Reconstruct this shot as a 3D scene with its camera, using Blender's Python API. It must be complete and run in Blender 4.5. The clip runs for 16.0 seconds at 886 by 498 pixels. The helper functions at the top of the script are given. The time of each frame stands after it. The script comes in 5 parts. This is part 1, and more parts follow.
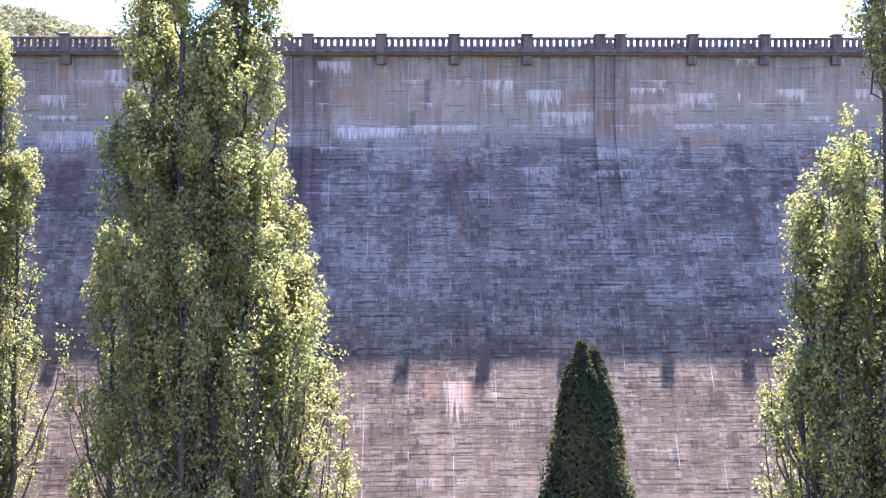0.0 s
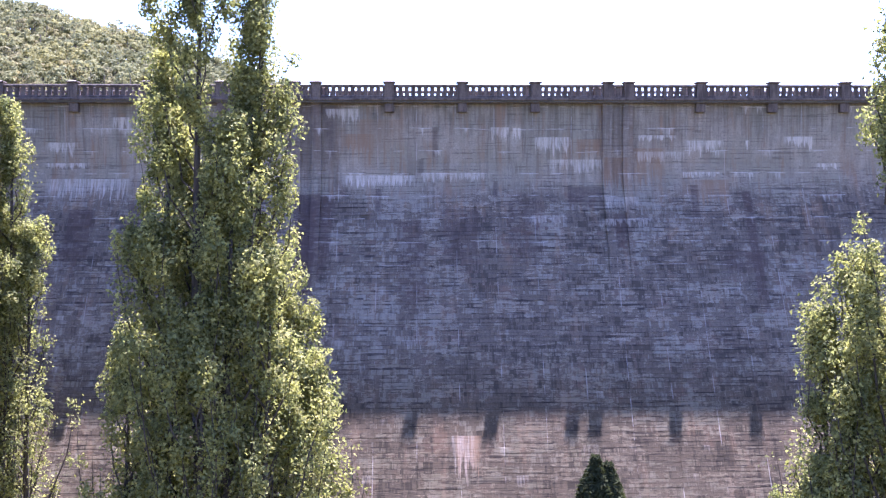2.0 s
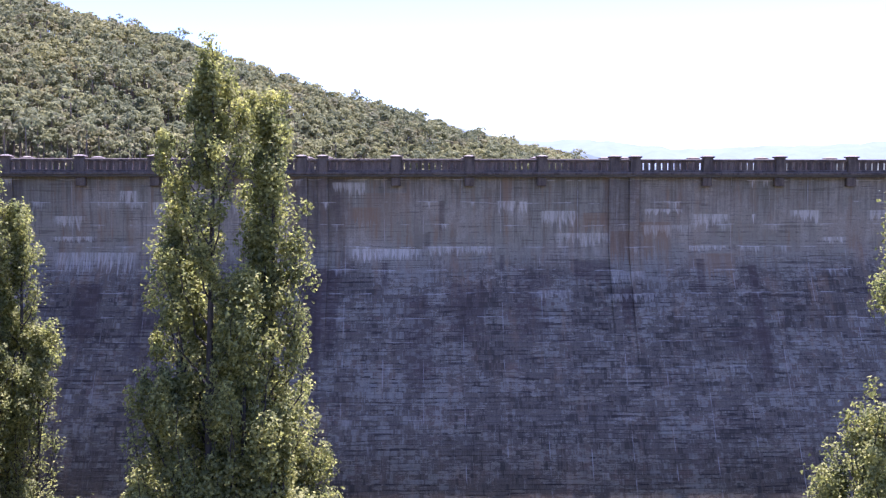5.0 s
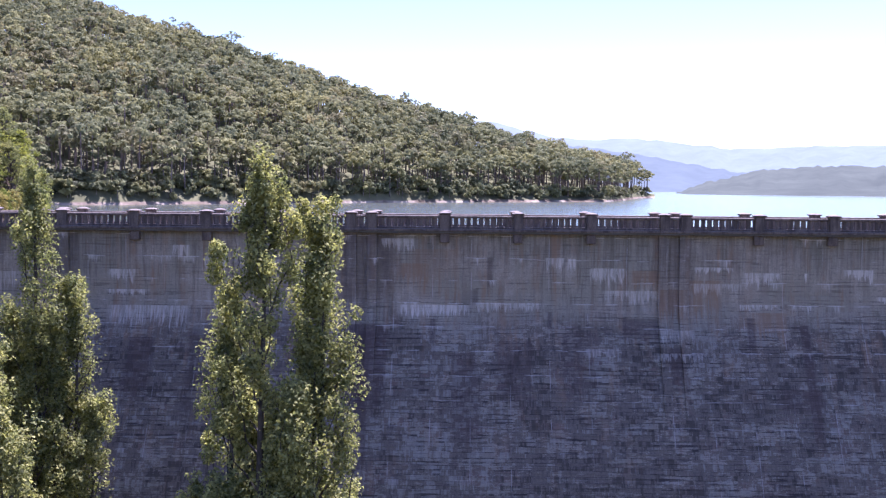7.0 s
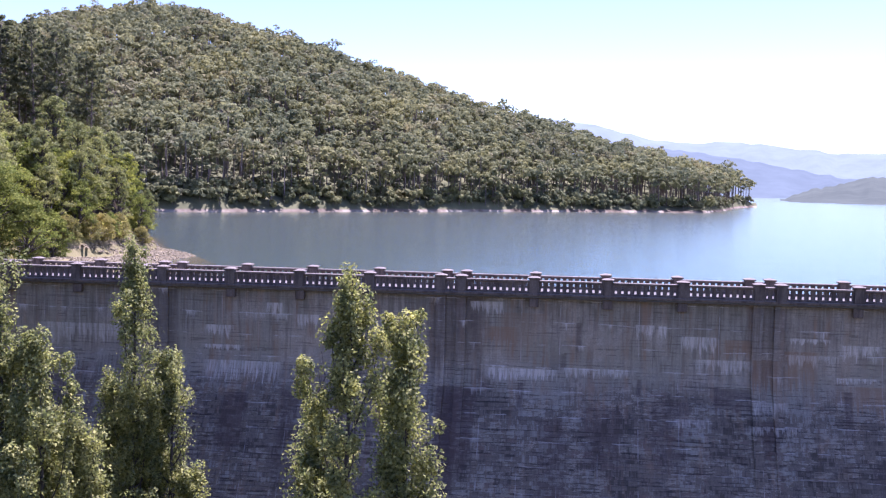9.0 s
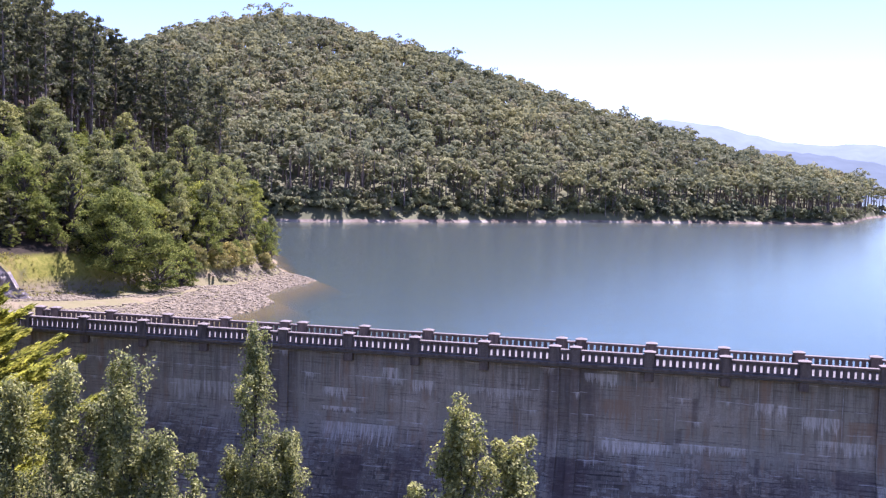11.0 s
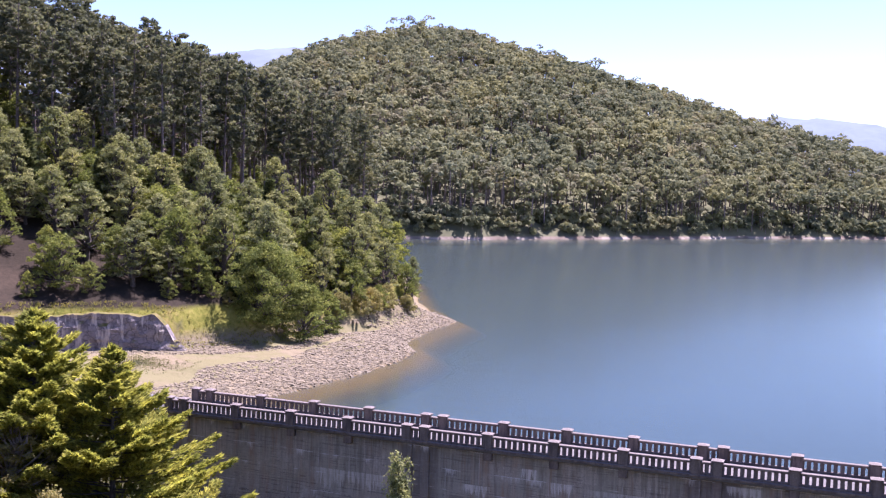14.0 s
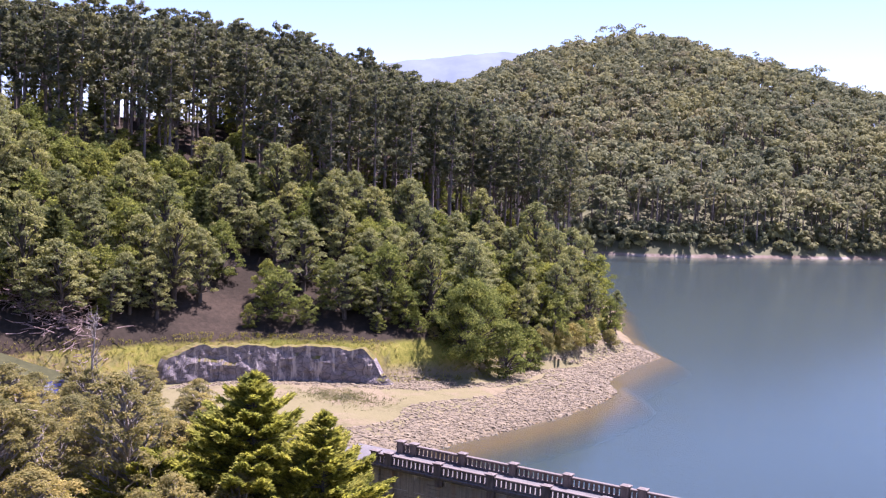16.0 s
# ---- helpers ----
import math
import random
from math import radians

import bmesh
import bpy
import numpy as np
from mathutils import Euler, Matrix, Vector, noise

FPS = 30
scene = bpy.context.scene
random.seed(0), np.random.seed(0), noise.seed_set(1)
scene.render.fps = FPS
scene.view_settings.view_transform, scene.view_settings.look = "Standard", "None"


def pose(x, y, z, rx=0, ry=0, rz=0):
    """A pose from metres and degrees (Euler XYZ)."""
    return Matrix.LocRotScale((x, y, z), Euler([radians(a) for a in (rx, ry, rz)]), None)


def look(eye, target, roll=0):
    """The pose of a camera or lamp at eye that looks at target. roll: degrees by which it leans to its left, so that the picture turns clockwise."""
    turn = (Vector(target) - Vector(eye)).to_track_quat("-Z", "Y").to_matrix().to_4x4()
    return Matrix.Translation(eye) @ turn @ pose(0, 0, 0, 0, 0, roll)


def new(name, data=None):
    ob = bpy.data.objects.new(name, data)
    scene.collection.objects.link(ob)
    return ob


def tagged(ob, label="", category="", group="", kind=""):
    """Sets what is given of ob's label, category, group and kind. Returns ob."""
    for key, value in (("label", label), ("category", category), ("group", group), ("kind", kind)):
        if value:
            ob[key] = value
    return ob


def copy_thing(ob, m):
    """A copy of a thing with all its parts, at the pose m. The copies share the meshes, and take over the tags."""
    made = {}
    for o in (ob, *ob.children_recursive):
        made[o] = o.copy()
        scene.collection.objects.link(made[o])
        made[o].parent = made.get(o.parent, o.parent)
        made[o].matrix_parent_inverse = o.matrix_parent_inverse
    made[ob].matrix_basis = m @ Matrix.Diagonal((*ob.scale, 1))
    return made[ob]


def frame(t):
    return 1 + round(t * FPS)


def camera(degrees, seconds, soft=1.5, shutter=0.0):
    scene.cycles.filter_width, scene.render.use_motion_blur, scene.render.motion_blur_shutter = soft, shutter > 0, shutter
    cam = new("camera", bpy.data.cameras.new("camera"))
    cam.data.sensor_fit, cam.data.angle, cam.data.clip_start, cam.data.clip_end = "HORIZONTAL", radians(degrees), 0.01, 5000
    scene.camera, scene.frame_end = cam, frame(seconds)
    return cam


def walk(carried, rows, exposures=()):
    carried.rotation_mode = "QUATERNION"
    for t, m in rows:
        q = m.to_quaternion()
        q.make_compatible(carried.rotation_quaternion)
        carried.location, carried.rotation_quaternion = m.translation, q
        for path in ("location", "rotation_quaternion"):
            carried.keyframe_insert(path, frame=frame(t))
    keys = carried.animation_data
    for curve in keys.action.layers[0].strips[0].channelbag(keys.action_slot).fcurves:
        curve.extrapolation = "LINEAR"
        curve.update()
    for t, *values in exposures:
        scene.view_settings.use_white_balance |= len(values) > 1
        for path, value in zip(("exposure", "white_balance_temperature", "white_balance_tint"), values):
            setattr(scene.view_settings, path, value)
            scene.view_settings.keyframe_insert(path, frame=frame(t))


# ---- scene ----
cam = camera(46.1, 16.0, 1.25)
# seconds, eye x y z, yaw, pitch, roll
ROWS = [
    (0, -1.36, -2.04, 26.37, -1.35, -1.93, -0.14),
    (0.5, -1.48, -2.03, 27.50, -1.57, -2.05, -0.14),
    (1, -1.60, -2.03, 28.61, -0.84, -2.20, -0.11),
    (1.5, -1.72, -2.01, 29.71, -1.05, -2.37, -0.08),
    (2, -1.84, -2.00, 30.82, -1.27, -2.53, -0.08),
    (2.5, -1.94, -1.98, 31.92, -1.57, -2.71, -0.08),
    (3, -2.04, -1.95, 33.02, -1.49, -2.88, -0.06),
    (3.5, -2.12, -1.92, 34.14, -1.42, -3.01, -0.04),
    (4, -2.19, -1.88, 35.26, -1.38, -3.12, -0.01),
    (6.5, -2.43, -1.66, 40.91, 0.04, -3.49, 0.34),
    (7, -2.42, -1.64, 42.04, 1.33, -3.50, 0.46),
    (7.5, -2.35, -1.64, 43.19, 2.51, -3.49, 0.60),
    (8, -2.25, -1.63, 44.36, 3.34, -3.50, 0.75),
    (8.5, -2.13, -1.61, 45.58, 4.40, -3.53, 0.95),
    (9, -2.02, -1.58, 46.86, 6.60, -3.56, 1.18),
    (9.5, -1.91, -1.56, 48.19, 9.17, -3.60, 1.40),
    (10, -1.85, -1.58, 49.56, 11.20, -3.63, 1.52),
    (12.5, -1.88, -1.85, 56.33, 15.07, -3.84, 1.41),
    (13, -1.91, -1.92, 57.74, 16.54, -3.87, 1.39),
    (13.5, -1.96, -2.00, 59.17, 18.21, -3.91, 1.39),
    (14, -1.99, -2.09, 60.62, 20.81, -3.94, 1.43),
    (14.5, -1.99, -2.19, 62.07, 23.64, -3.99, 1.52),
    (15, -1.97, -2.29, 63.53, 26.54, -4.03, 1.62),
    (15.5, -1.91, -2.39, 64.99, 29.57, -4.07, 1.73),
    (16, -1.84, -2.49, 66.45, 32.06, -4.14, 1.84),
]
walk(cam, [(t, pose(x, y, z, 90 + pitch, 0, yaw) @ pose(0, 0, 0, 0, 0, roll)) for t, x, y, z, yaw, pitch, roll in ROWS],
     [(0, 3.47, 5280, 43), (1.5, 3.17, 5260, 43), (3.5, 2.61, 5220, 44), (7, 2.14, 5200, 46), (12, 2.0, 5250, 48), (16, 1.96, 5480, 49)])

# ---- world, sun ----
SUN = Vector((4.1, 9.19, 25.0)).normalized()
world = bpy.data.worlds.new("sky")
scene.world = world
world.use_nodes = True
wn = world.node_tree.nodes
sky = wn.new("ShaderNodeTexSky")
sky.sky_type = "NISHITA"
sky.sun_disc = False
sky.sun_elevation = math.asin(SUN.z)
sky.sun_rotation = math.atan2(SUN.x, SUN.y)
sky.air_density, sky.dust_density, sky.ozone_density = 1.0, 0.03, 1.0
sky.altitude = 600
wn["Background"].inputs["Strength"].default_value = 0.057
world.node_tree.links.new(sky.outputs[0], wn["Background"].inputs["Color"])
sun_data = bpy.data.lights.new("sun", "SUN")
sun_data.energy, sun_data.angle, sun_data.color = 4.25, radians(0.53), (1.0, 0.945, 0.79)
sun = new("sun", sun_data)
sun.matrix_world = look(SUN * 300, (0, 0, 0))

WATER = 32.3
rng = np.random.default_rng(7)


# ---- node helpers ----
class Nodes:
    """A small writer of shader nodes."""

    def __init__(self, name):
        self.mat = bpy.data.materials.new(name)
        self.mat.use_nodes = True
        self.tree = self.mat.node_tree
        self.tree.nodes.clear()
        self.out = self.tree.nodes.new("ShaderNodeOutputMaterial")

    def add(self, kind, outputs=0, props=None, **inputs):
        n = self.tree.nodes.new(kind)
        for key, value in (props or {}).items():
            if key == "operation":
                n.operation = value
            elif key == "distance":
                n.distance = value
            else:
                n.feature = value
        for key, value in inputs.items():
            sock = n.inputs[int(key[1:])] if key[0] == "i" and key[1:].isdigit() else n.inputs[key.replace("_", " ")]
            self.put(sock, value)
        return n.outputs[outputs]

    def put(self, sock, value):
        if isinstance(value, bpy.types.NodeSocket):
            self.tree.links.new(value, sock)
        else:
            sock.default_value = value

    def pos(self, scale=(1, 1, 1), rot=(0, 0, 0)):
        g = self.add("ShaderNodeNewGeometry")
        return self.add("ShaderNodeMapping", i0=g, Scale=scale, Rotation=rot)

    def objpos(self, scale=(1, 1, 1)):
        g = self.add("ShaderNodeTexCoord", 3)
        return self.add("ShaderNodeMapping", i0=g, Scale=scale)

    def noise(self, vector, scale, detail=5, rough=0.55):
        return self.add("ShaderNodeTexNoise", Vector=vector, Scale=scale, Detail=detail, Roughness=rough)

    def ramp(self, fac, stops):
        n = self.tree.nodes.new("ShaderNodeValToRGB")
        self.put(n.inputs[0], fac)
        els = n.color_ramp.elements
        while len(els) < len(stops):
            els.new(0.5)
        for e, (p, c) in zip(els, stops):
            e.position = p
            e.color = (*c, 1) if isinstance(c, tuple) else (c, c, c, 1)
        return n.outputs[0]

    def mix(self, fac, a, b, blend="MIX"):
        n = self.tree.nodes.new("ShaderNodeMix")
        n.data_type, n.blend_type = "RGBA", blend
        for sock, value in ((n.inputs[0], fac), (n.inputs[6], a), (n.inputs[7], b)):
            self.put(sock, (*value, 1) if isinstance(value, tuple) and len(value) == 3 else value)
        return n.outputs[2]

    def math(self, op, a, b=0.0):
        return self.add("ShaderNodeMath", props={"operation": op}, i0=a, i1=b)

    def bump(self, height, strength, distance=0.05):
        return self.add("ShaderNodeBump", Height=height, Strength=strength, Distance=distance)

    def random(self):
        return self.add("ShaderNodeObjectInfo", 5)

    def island(self):
        return self.add("ShaderNodeNewGeometry", 8)

    def surface(self, shader):
        self.tree.links.new(shader, self.out.inputs[0])
        return self.mat

    def principled(self, color, rough=0.8, normal=None, **more):
        args = dict(Base_Color=color if isinstance(color, bpy.types.NodeSocket) else (*color, 1), Roughness=rough, **more)
        if normal is not None:
            args["Normal"] = normal
        return self.add("ShaderNodeBsdfPrincipled", **args)


def foliage(name, dark, light, translucent=0.4, hue_spread=0.5, clump=0.35, leafwise=1.0, gloss=0.02):
    """Leaves: two tones spread leaf by leaf and tree by tree, with light shining through."""
    n = Nodes(name)
    c = n.mix(n.math("ADD", n.math("MULTIPLY", n.island(), leafwise), 0.5 - 0.5 * leafwise), dark, light)
    tint = n.ramp(n.random(), [(0.0, (0.72, 0.75, 0.7)), (0.5, (1.0, 1.0, 1.0)), (1.0, (1.25, 1.15, 0.9))])
    c = n.mix(hue_spread, c, n.mix(1.0, c, tint, "MULTIPLY"))
    big = n.ramp(n.noise(n.pos(), clump, 3), [(0.35, (0.66, 0.72, 0.72)), (0.65, (1.3, 1.25, 1.02))])
    c = n.mix(1.0, c, big, "MULTIPLY")
    front = n.principled(c, 0.65, Specular_IOR_Level=gloss)
    back = n.add("ShaderNodeBsdfTranslucent", Color=n.mix(1.0, c, (1.0, 1.06, 0.72), "MULTIPLY"))
    return n.surface(n.add("ShaderNodeMixShader", i0=translucent, i1=front, i2=back))


def far_foliage():
    """Gum canopy across the lake: glaucous grey-green, the tone changing from tree to tree."""
    n = Nodes("far_gum_leaves")
    cell = n.add("ShaderNodeTexVoronoi", 1, Vector=n.pos((1, 1, 0.35)), Scale=0.11)
    tree = n.add("ShaderNodeSeparateColor", 0, i0=cell)
    kind = n.add("ShaderNodeSeparateColor", 1, i0=cell)
    c = n.mix(n.island(), (0.18, 0.182, 0.094), (0.245, 0.245, 0.125))
    c = n.mix(1.0, c, n.ramp(tree, [(0.0, (0.74, 0.78, 0.84)), (0.5, (1.0, 1.0, 1.0)), (1.0, (1.18, 1.12, 0.95))]), "MULTIPLY")
    c = n.mix(n.ramp(kind, [(0.8, 0.0), (0.9, 0.3)]), c, (0.26, 0.2, 0.13))
    big = n.ramp(n.noise(n.pos(), 0.014, 3), [(0.35, (0.84, 0.88, 0.88)), (0.65, (1.12, 1.1, 1.0))])
    c = n.mix(1.0, c, big, "MULTIPLY")
    front = n.principled(c, 0.7, Specular_IOR_Level=0.05)
    back = n.add("ShaderNodeBsdfTranslucent", Color=c)
    return n.surface(n.add("ShaderNodeMixShader", i0=0.4, i1=front, i2=back))


def bark(name, dark, light, scale=3.0):
    n = Nodes(name)
    f = n.noise(n.objpos((4, 4, 0.8)), scale, 6)
    c = n.mix(n.ramp(f, [(0.35, 0.0), (0.65, 1.0)]), dark, light)
    return n.surface(n.principled(c, 0.9, n.bump(f, 0.6, 0.04)))


# lime curtains hanging from the lift joints: x from, x to, top, length, strength
LIME = [(-7.7, -2.0, 32.95, 1.0, 0.75), (-2.0, 3.5, 33.15, 0.7, 0.5), (6.8, 9.7, 35.85, 1.3, 0.7), (7.9, 12.2, 34.15, 1.0, 0.55), (3.6, 5.0, 36.6, 0.9, 0.75), (5.3, 5.8, 36.55, 0.9, 0.8),
        (12.1, 14.8, 31.3, 1.1, 0.45), (6.0, 9.2, 29.9, 0.7, 0.4), (14.8, 17.9, 36.0, 0.5, 0.7), (18.5, 21.5, 35.6, 1.0, 0.7), (26.2, 28.4, 35.9, 0.8, 0.7), (14.5, 18.5, 34.75, 0.9, 0.45),
        (18.2, 21.4, 33.2, 0.5, 0.6), (11.5, 15.8, 29.65, 0.6, 0.4), (23.2, 23.4, 35.6, 0.9, 0.9), (28.7, 30.3, 33.85, 0.5, 0.7), (-30.1, -27.8, 35.45, 0.9, 0.7), (-30.4, -26.9, 33.9, 0.45, 0.75),
        (-30.1, -23.6, 32.7, 1.7, 0.6), (-25.1, -23.8, 37.35, 1.3, 0.75), (-22.6, -20.6, 36.5, 1.1, 0.7), (-9.0, -6.4, 38.0, 1.1, 0.6), (-44.0, -36.5, 35.2, 1.6, 0.45), (-19.5, -12.5, 36.3, 0.8, 0.4),
        (32.0, 36.0, 35.9, 0.9, 0.6), (0.3, 1.9, 15.1, 2.7, 0.3), (38.5, 43.0, 33.1, 1.0, 0.6)]
# dark seeps and algae columns: x from, x to, top, length, strength
SEEP = [(-12.3, -7.8, 38.3, 8.0, 0.62), (-11.4, -8.3, 31.5, 8.0, 0.85), (11.8, 14.7, 38.2, 8.0, 0.42), (-35.6, -32.2, 38.2, 8.0, 0.5), (-23.5, -21.0, 31.0, 9.0, 0.5), (4.6, 7.6, 31.0, 6.0, 0.5), (-3.5, -1.4, 29.5, 9.0, 0.5), (22.75, 23.35, 31.7, 12.0, 0.8), (12.75, 13.7, 30.0, 4.0, 0.7), (9.2, 12.2, 32.1, 2.2, 0.7), (-0.3, 2.7, 30.4, 6.0, 0.55), (-5.15, -4.8, 31.9, 3.0, 0.75), (-0.8, -0.5, 36.6, 3.4, 0.7),
        (-28.1, -26.1, 30.4, 6.0, 0.7), (20.4, 24.0, 27.3, 2.2, 0.6), (3.8, 4.05, 32.5, 1.9, 0.7), (18.8, 19.3, 32.2, 3.6, 0.7), (-10.6, -9.7, 31.0, 14.0, 0.7), (-34.4, -33.5, 31.0, 12.0, 0.7), (-1.9, -1.6, 34.2, 1.9, 0.6)]
# brown iron stains: x from, x to, top, length, strength
IRON = [(12.2, 14.1, 34.3, 3.0, 0.6), (-7.4, -5.4, 36.1, 1.8, 0.6), (9.9, 12.2, 35.7, 1.6, 0.5), (18.9, 21.8, 32.6, 2.2, 0.5), (14.4, 17.0, 35.0, 3.2, 0.45), (-7.0, -3.0, 37.2, 4.0, 0.35), (0.6, 2.2, 15.1, 2.7, 0.5)]


def concrete_wall():
    """Old dam concrete: board-marked lifts, black algae over the battered face, lime curtains, seeps and iron stains."""
    n = Nodes("weathered_dam_concrete")
    x = n.add("ShaderNodeSeparateXYZ", 0, i0=n.add("ShaderNodeNewGeometry"))
    z = n.add("ShaderNodeSeparateXYZ", 2, i0=n.add("ShaderNodeNewGeometry"))
    boards = n.noise(n.pos((1.5, 0.3, 5.6)), 1.0, 9, 0.76)
    comb = n.noise(n.pos((4.5, 0.3, 0.22)), 1.0, 5, 0.7)
    drips = n.noise(n.pos((6.0, 0.3, 0.5)), 1.0, 6, 0.7)
    streak = n.noise(n.pos((1.9, 0.3, 0.16)), 1.0, 7, 0.65)
    blot = n.noise(n.pos((0.17, 0.2, 0.17)), 1.0, 5, 0.55)
    patchy = n.noise(n.pos((0.5, 0.3, 0.55)), 1.0, 6, 0.65)
    grain = n.noise(n.pos(), 7.0, 6, 0.7)
    fine = n.ramp(grain, [(0.3, 0.0), (0.7, 1.0)])
    # bare concrete
    base = n.mix(fine, (0.225, 0.198, 0.164), (0.375, 0.335, 0.285))
    base = n.mix(n.ramp(patchy, [(0.38, 0.0), (0.62, 0.8)]), base, (0.215, 0.19, 0.155))
    base = n.mix(n.ramp(n.noise(n.pos((0.3, 0.3, 0.22)), 1.0, 4, 0.6), [(0.42, 0.0), (0.56, 0.55)]), base, (0.185, 0.182, 0.148))
    base = n.mix(n.ramp(streak, [(0.5, 0.0), (0.7, 0.6)]), base, (0.21, 0.17, 0.145))
    base = n.mix(n.ramp(comb, [(0.56, 0.0), (0.7, 0.25)]), base, (0.15, 0.132, 0.128))
    # form boards, each with its own tone, and the dark joints between them
    board = n.math("DIVIDE", n.math("ADD", z, n.math("MULTIPLY", n.noise(n.pos((0.05, 0.0, 1.4)), 1.0, 3, 0.7), 1.1)), 0.305)
    course = n.math("FLOOR", board)
    board_tone = n.noise(n.add("ShaderNodeCombineXYZ", i0=n.math("MULTIPLY", x, 0.34), i2=n.math("MULTIPLY", course, 9.7)), 1.0, 4, 0.75)
    seam = n.math("ABSOLUTE", n.math("SUBTRACT", n.math("FRACT", board), 0.5))
    seam = n.math("MULTIPLY", n.ramp(seam, [(0.33, 0.0), (0.42, 1.0)]), n.ramp(board_tone, [(0.49, 0.0), (0.56, 1.0)]))
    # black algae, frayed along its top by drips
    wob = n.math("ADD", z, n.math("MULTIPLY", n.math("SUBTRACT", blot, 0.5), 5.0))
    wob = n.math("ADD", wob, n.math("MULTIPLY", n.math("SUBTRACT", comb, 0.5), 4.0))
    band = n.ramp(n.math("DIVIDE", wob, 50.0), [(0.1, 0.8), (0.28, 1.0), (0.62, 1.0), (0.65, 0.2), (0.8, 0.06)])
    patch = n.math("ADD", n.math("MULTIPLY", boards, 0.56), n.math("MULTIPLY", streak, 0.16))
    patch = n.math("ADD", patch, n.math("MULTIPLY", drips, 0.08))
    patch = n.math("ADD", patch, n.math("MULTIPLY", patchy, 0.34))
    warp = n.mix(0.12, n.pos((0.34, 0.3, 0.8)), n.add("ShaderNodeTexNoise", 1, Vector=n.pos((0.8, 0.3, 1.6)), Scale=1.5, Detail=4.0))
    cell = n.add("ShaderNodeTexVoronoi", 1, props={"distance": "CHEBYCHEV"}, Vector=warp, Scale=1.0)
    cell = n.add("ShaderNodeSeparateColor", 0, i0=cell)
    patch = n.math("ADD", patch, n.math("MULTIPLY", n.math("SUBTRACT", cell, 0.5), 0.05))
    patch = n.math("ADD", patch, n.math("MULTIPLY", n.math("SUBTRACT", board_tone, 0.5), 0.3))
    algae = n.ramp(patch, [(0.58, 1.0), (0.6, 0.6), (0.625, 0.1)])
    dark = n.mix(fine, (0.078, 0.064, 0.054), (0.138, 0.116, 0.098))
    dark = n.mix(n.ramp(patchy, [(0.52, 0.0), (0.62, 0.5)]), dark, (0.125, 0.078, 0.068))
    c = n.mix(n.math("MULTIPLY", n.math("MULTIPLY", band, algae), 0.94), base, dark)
    under = n.ramp(n.math("DIVIDE", z, 50.0), [(0.6, 1.0), (0.66, 0.15)])
    flake = n.noise(n.add("ShaderNodeCombineXYZ", i0=n.math("MULTIPLY", x, 0.75), i2=n.math("MULTIPLY", course, 13.7)), 1.0, 8, 0.8)
    flake = n.math("ADD", flake, n.math("MULTIPLY", n.math("SUBTRACT", streak, 0.5), 0.24))
    flake = n.math("ADD", flake, n.math("MULTIPLY", n.math("SUBTRACT", blot, 0.5), 0.3))
    flake = n.math("ADD", flake, n.math("MULTIPLY", n.math("SUBTRACT", cell, 0.5), 0.05))
    c = n.mix(n.math("MULTIPLY", n.ramp(flake, [(0.54, 0.0), (0.56, 0.5), (0.66, 0.9)]), under), c, n.mix(fine, (0.19, 0.18, 0.158), (0.28, 0.265, 0.235)))
    c = n.mix(n.math("MULTIPLY", n.ramp(flake, [(0.4, 0.8), (0.45, 0.0)]), under), c, (0.044, 0.039, 0.034))
    fall = n.math("ADD", n.math("DIVIDE", z, 50.0), n.math("MULTIPLY", n.math("SUBTRACT", comb, 0.5), 0.3))
    sooty = n.math("MULTIPLY", n.ramp(fall, [(0.7, 0.0), (0.79, 0.75)]), n.ramp(patchy, [(0.3, 0.5), (0.6, 1.0)]))
    c = n.mix(sooty, c, (0.085, 0.074, 0.06))
    veil = n.math("MULTIPLY", n.ramp(streak, [(0.49, 0.0), (0.57, 0.5)]), n.ramp(n.math("DIVIDE", z, 50.0), [(0.62, 0.0), (0.66, 1.0)]))
    c = n.mix(n.math("MULTIPLY", veil, n.ramp(blot, [(0.42, 0.2), (0.56, 1.0)])), c, (0.1, 0.092, 0.074))
    c = n.mix(n.math("MULTIPLY", n.ramp(board_tone, [(0.35, 0.0), (0.7, 0.4)]), under), c, (0.075, 0.066, 0.06))
    c = n.mix(n.math("MULTIPLY", seam, n.ramp(n.math("DIVIDE", z, 50.0), [(0.6, 0.9), (0.68, 0.4)])), c, (0.036, 0.03, 0.03))
    # lower face multiplied darker to hold back the sunlight that reaches it
    foot = n.ramp(n.math("DIVIDE", z, 50.0), [(0.32, 1.0), (0.42, 0.0)])
    c = n.mix(foot, c, n.mix(1.0, c, (0.6, 0.575, 0.5), "MULTIPLY"))
    # patched vertical form joints
    joint = n.math("ABSOLUTE", n.math("SUBTRACT", n.math("FRACT", n.math("DIVIDE", n.math("SUBTRACT", n.math("ADD", x, n.math("MULTIPLY", drips, 0.05)), -64.0), 2.95)), 0.5))
    joint = n.math("MULTIPLY", n.ramp(joint, [(0.487, 0.0), (0.493, 1.0)]), n.ramp(patchy, [(0.5, 0.0), (0.6, 0.5)]))
    c = n.mix(joint, c, (0.36, 0.34, 0.34))
    fray = n.math("MULTIPLY", n.math("SUBTRACT", comb, 0.5), 2.6)
    side = n.math("MULTIPLY", n.math("SUBTRACT", streak, 0.5), 1.4)

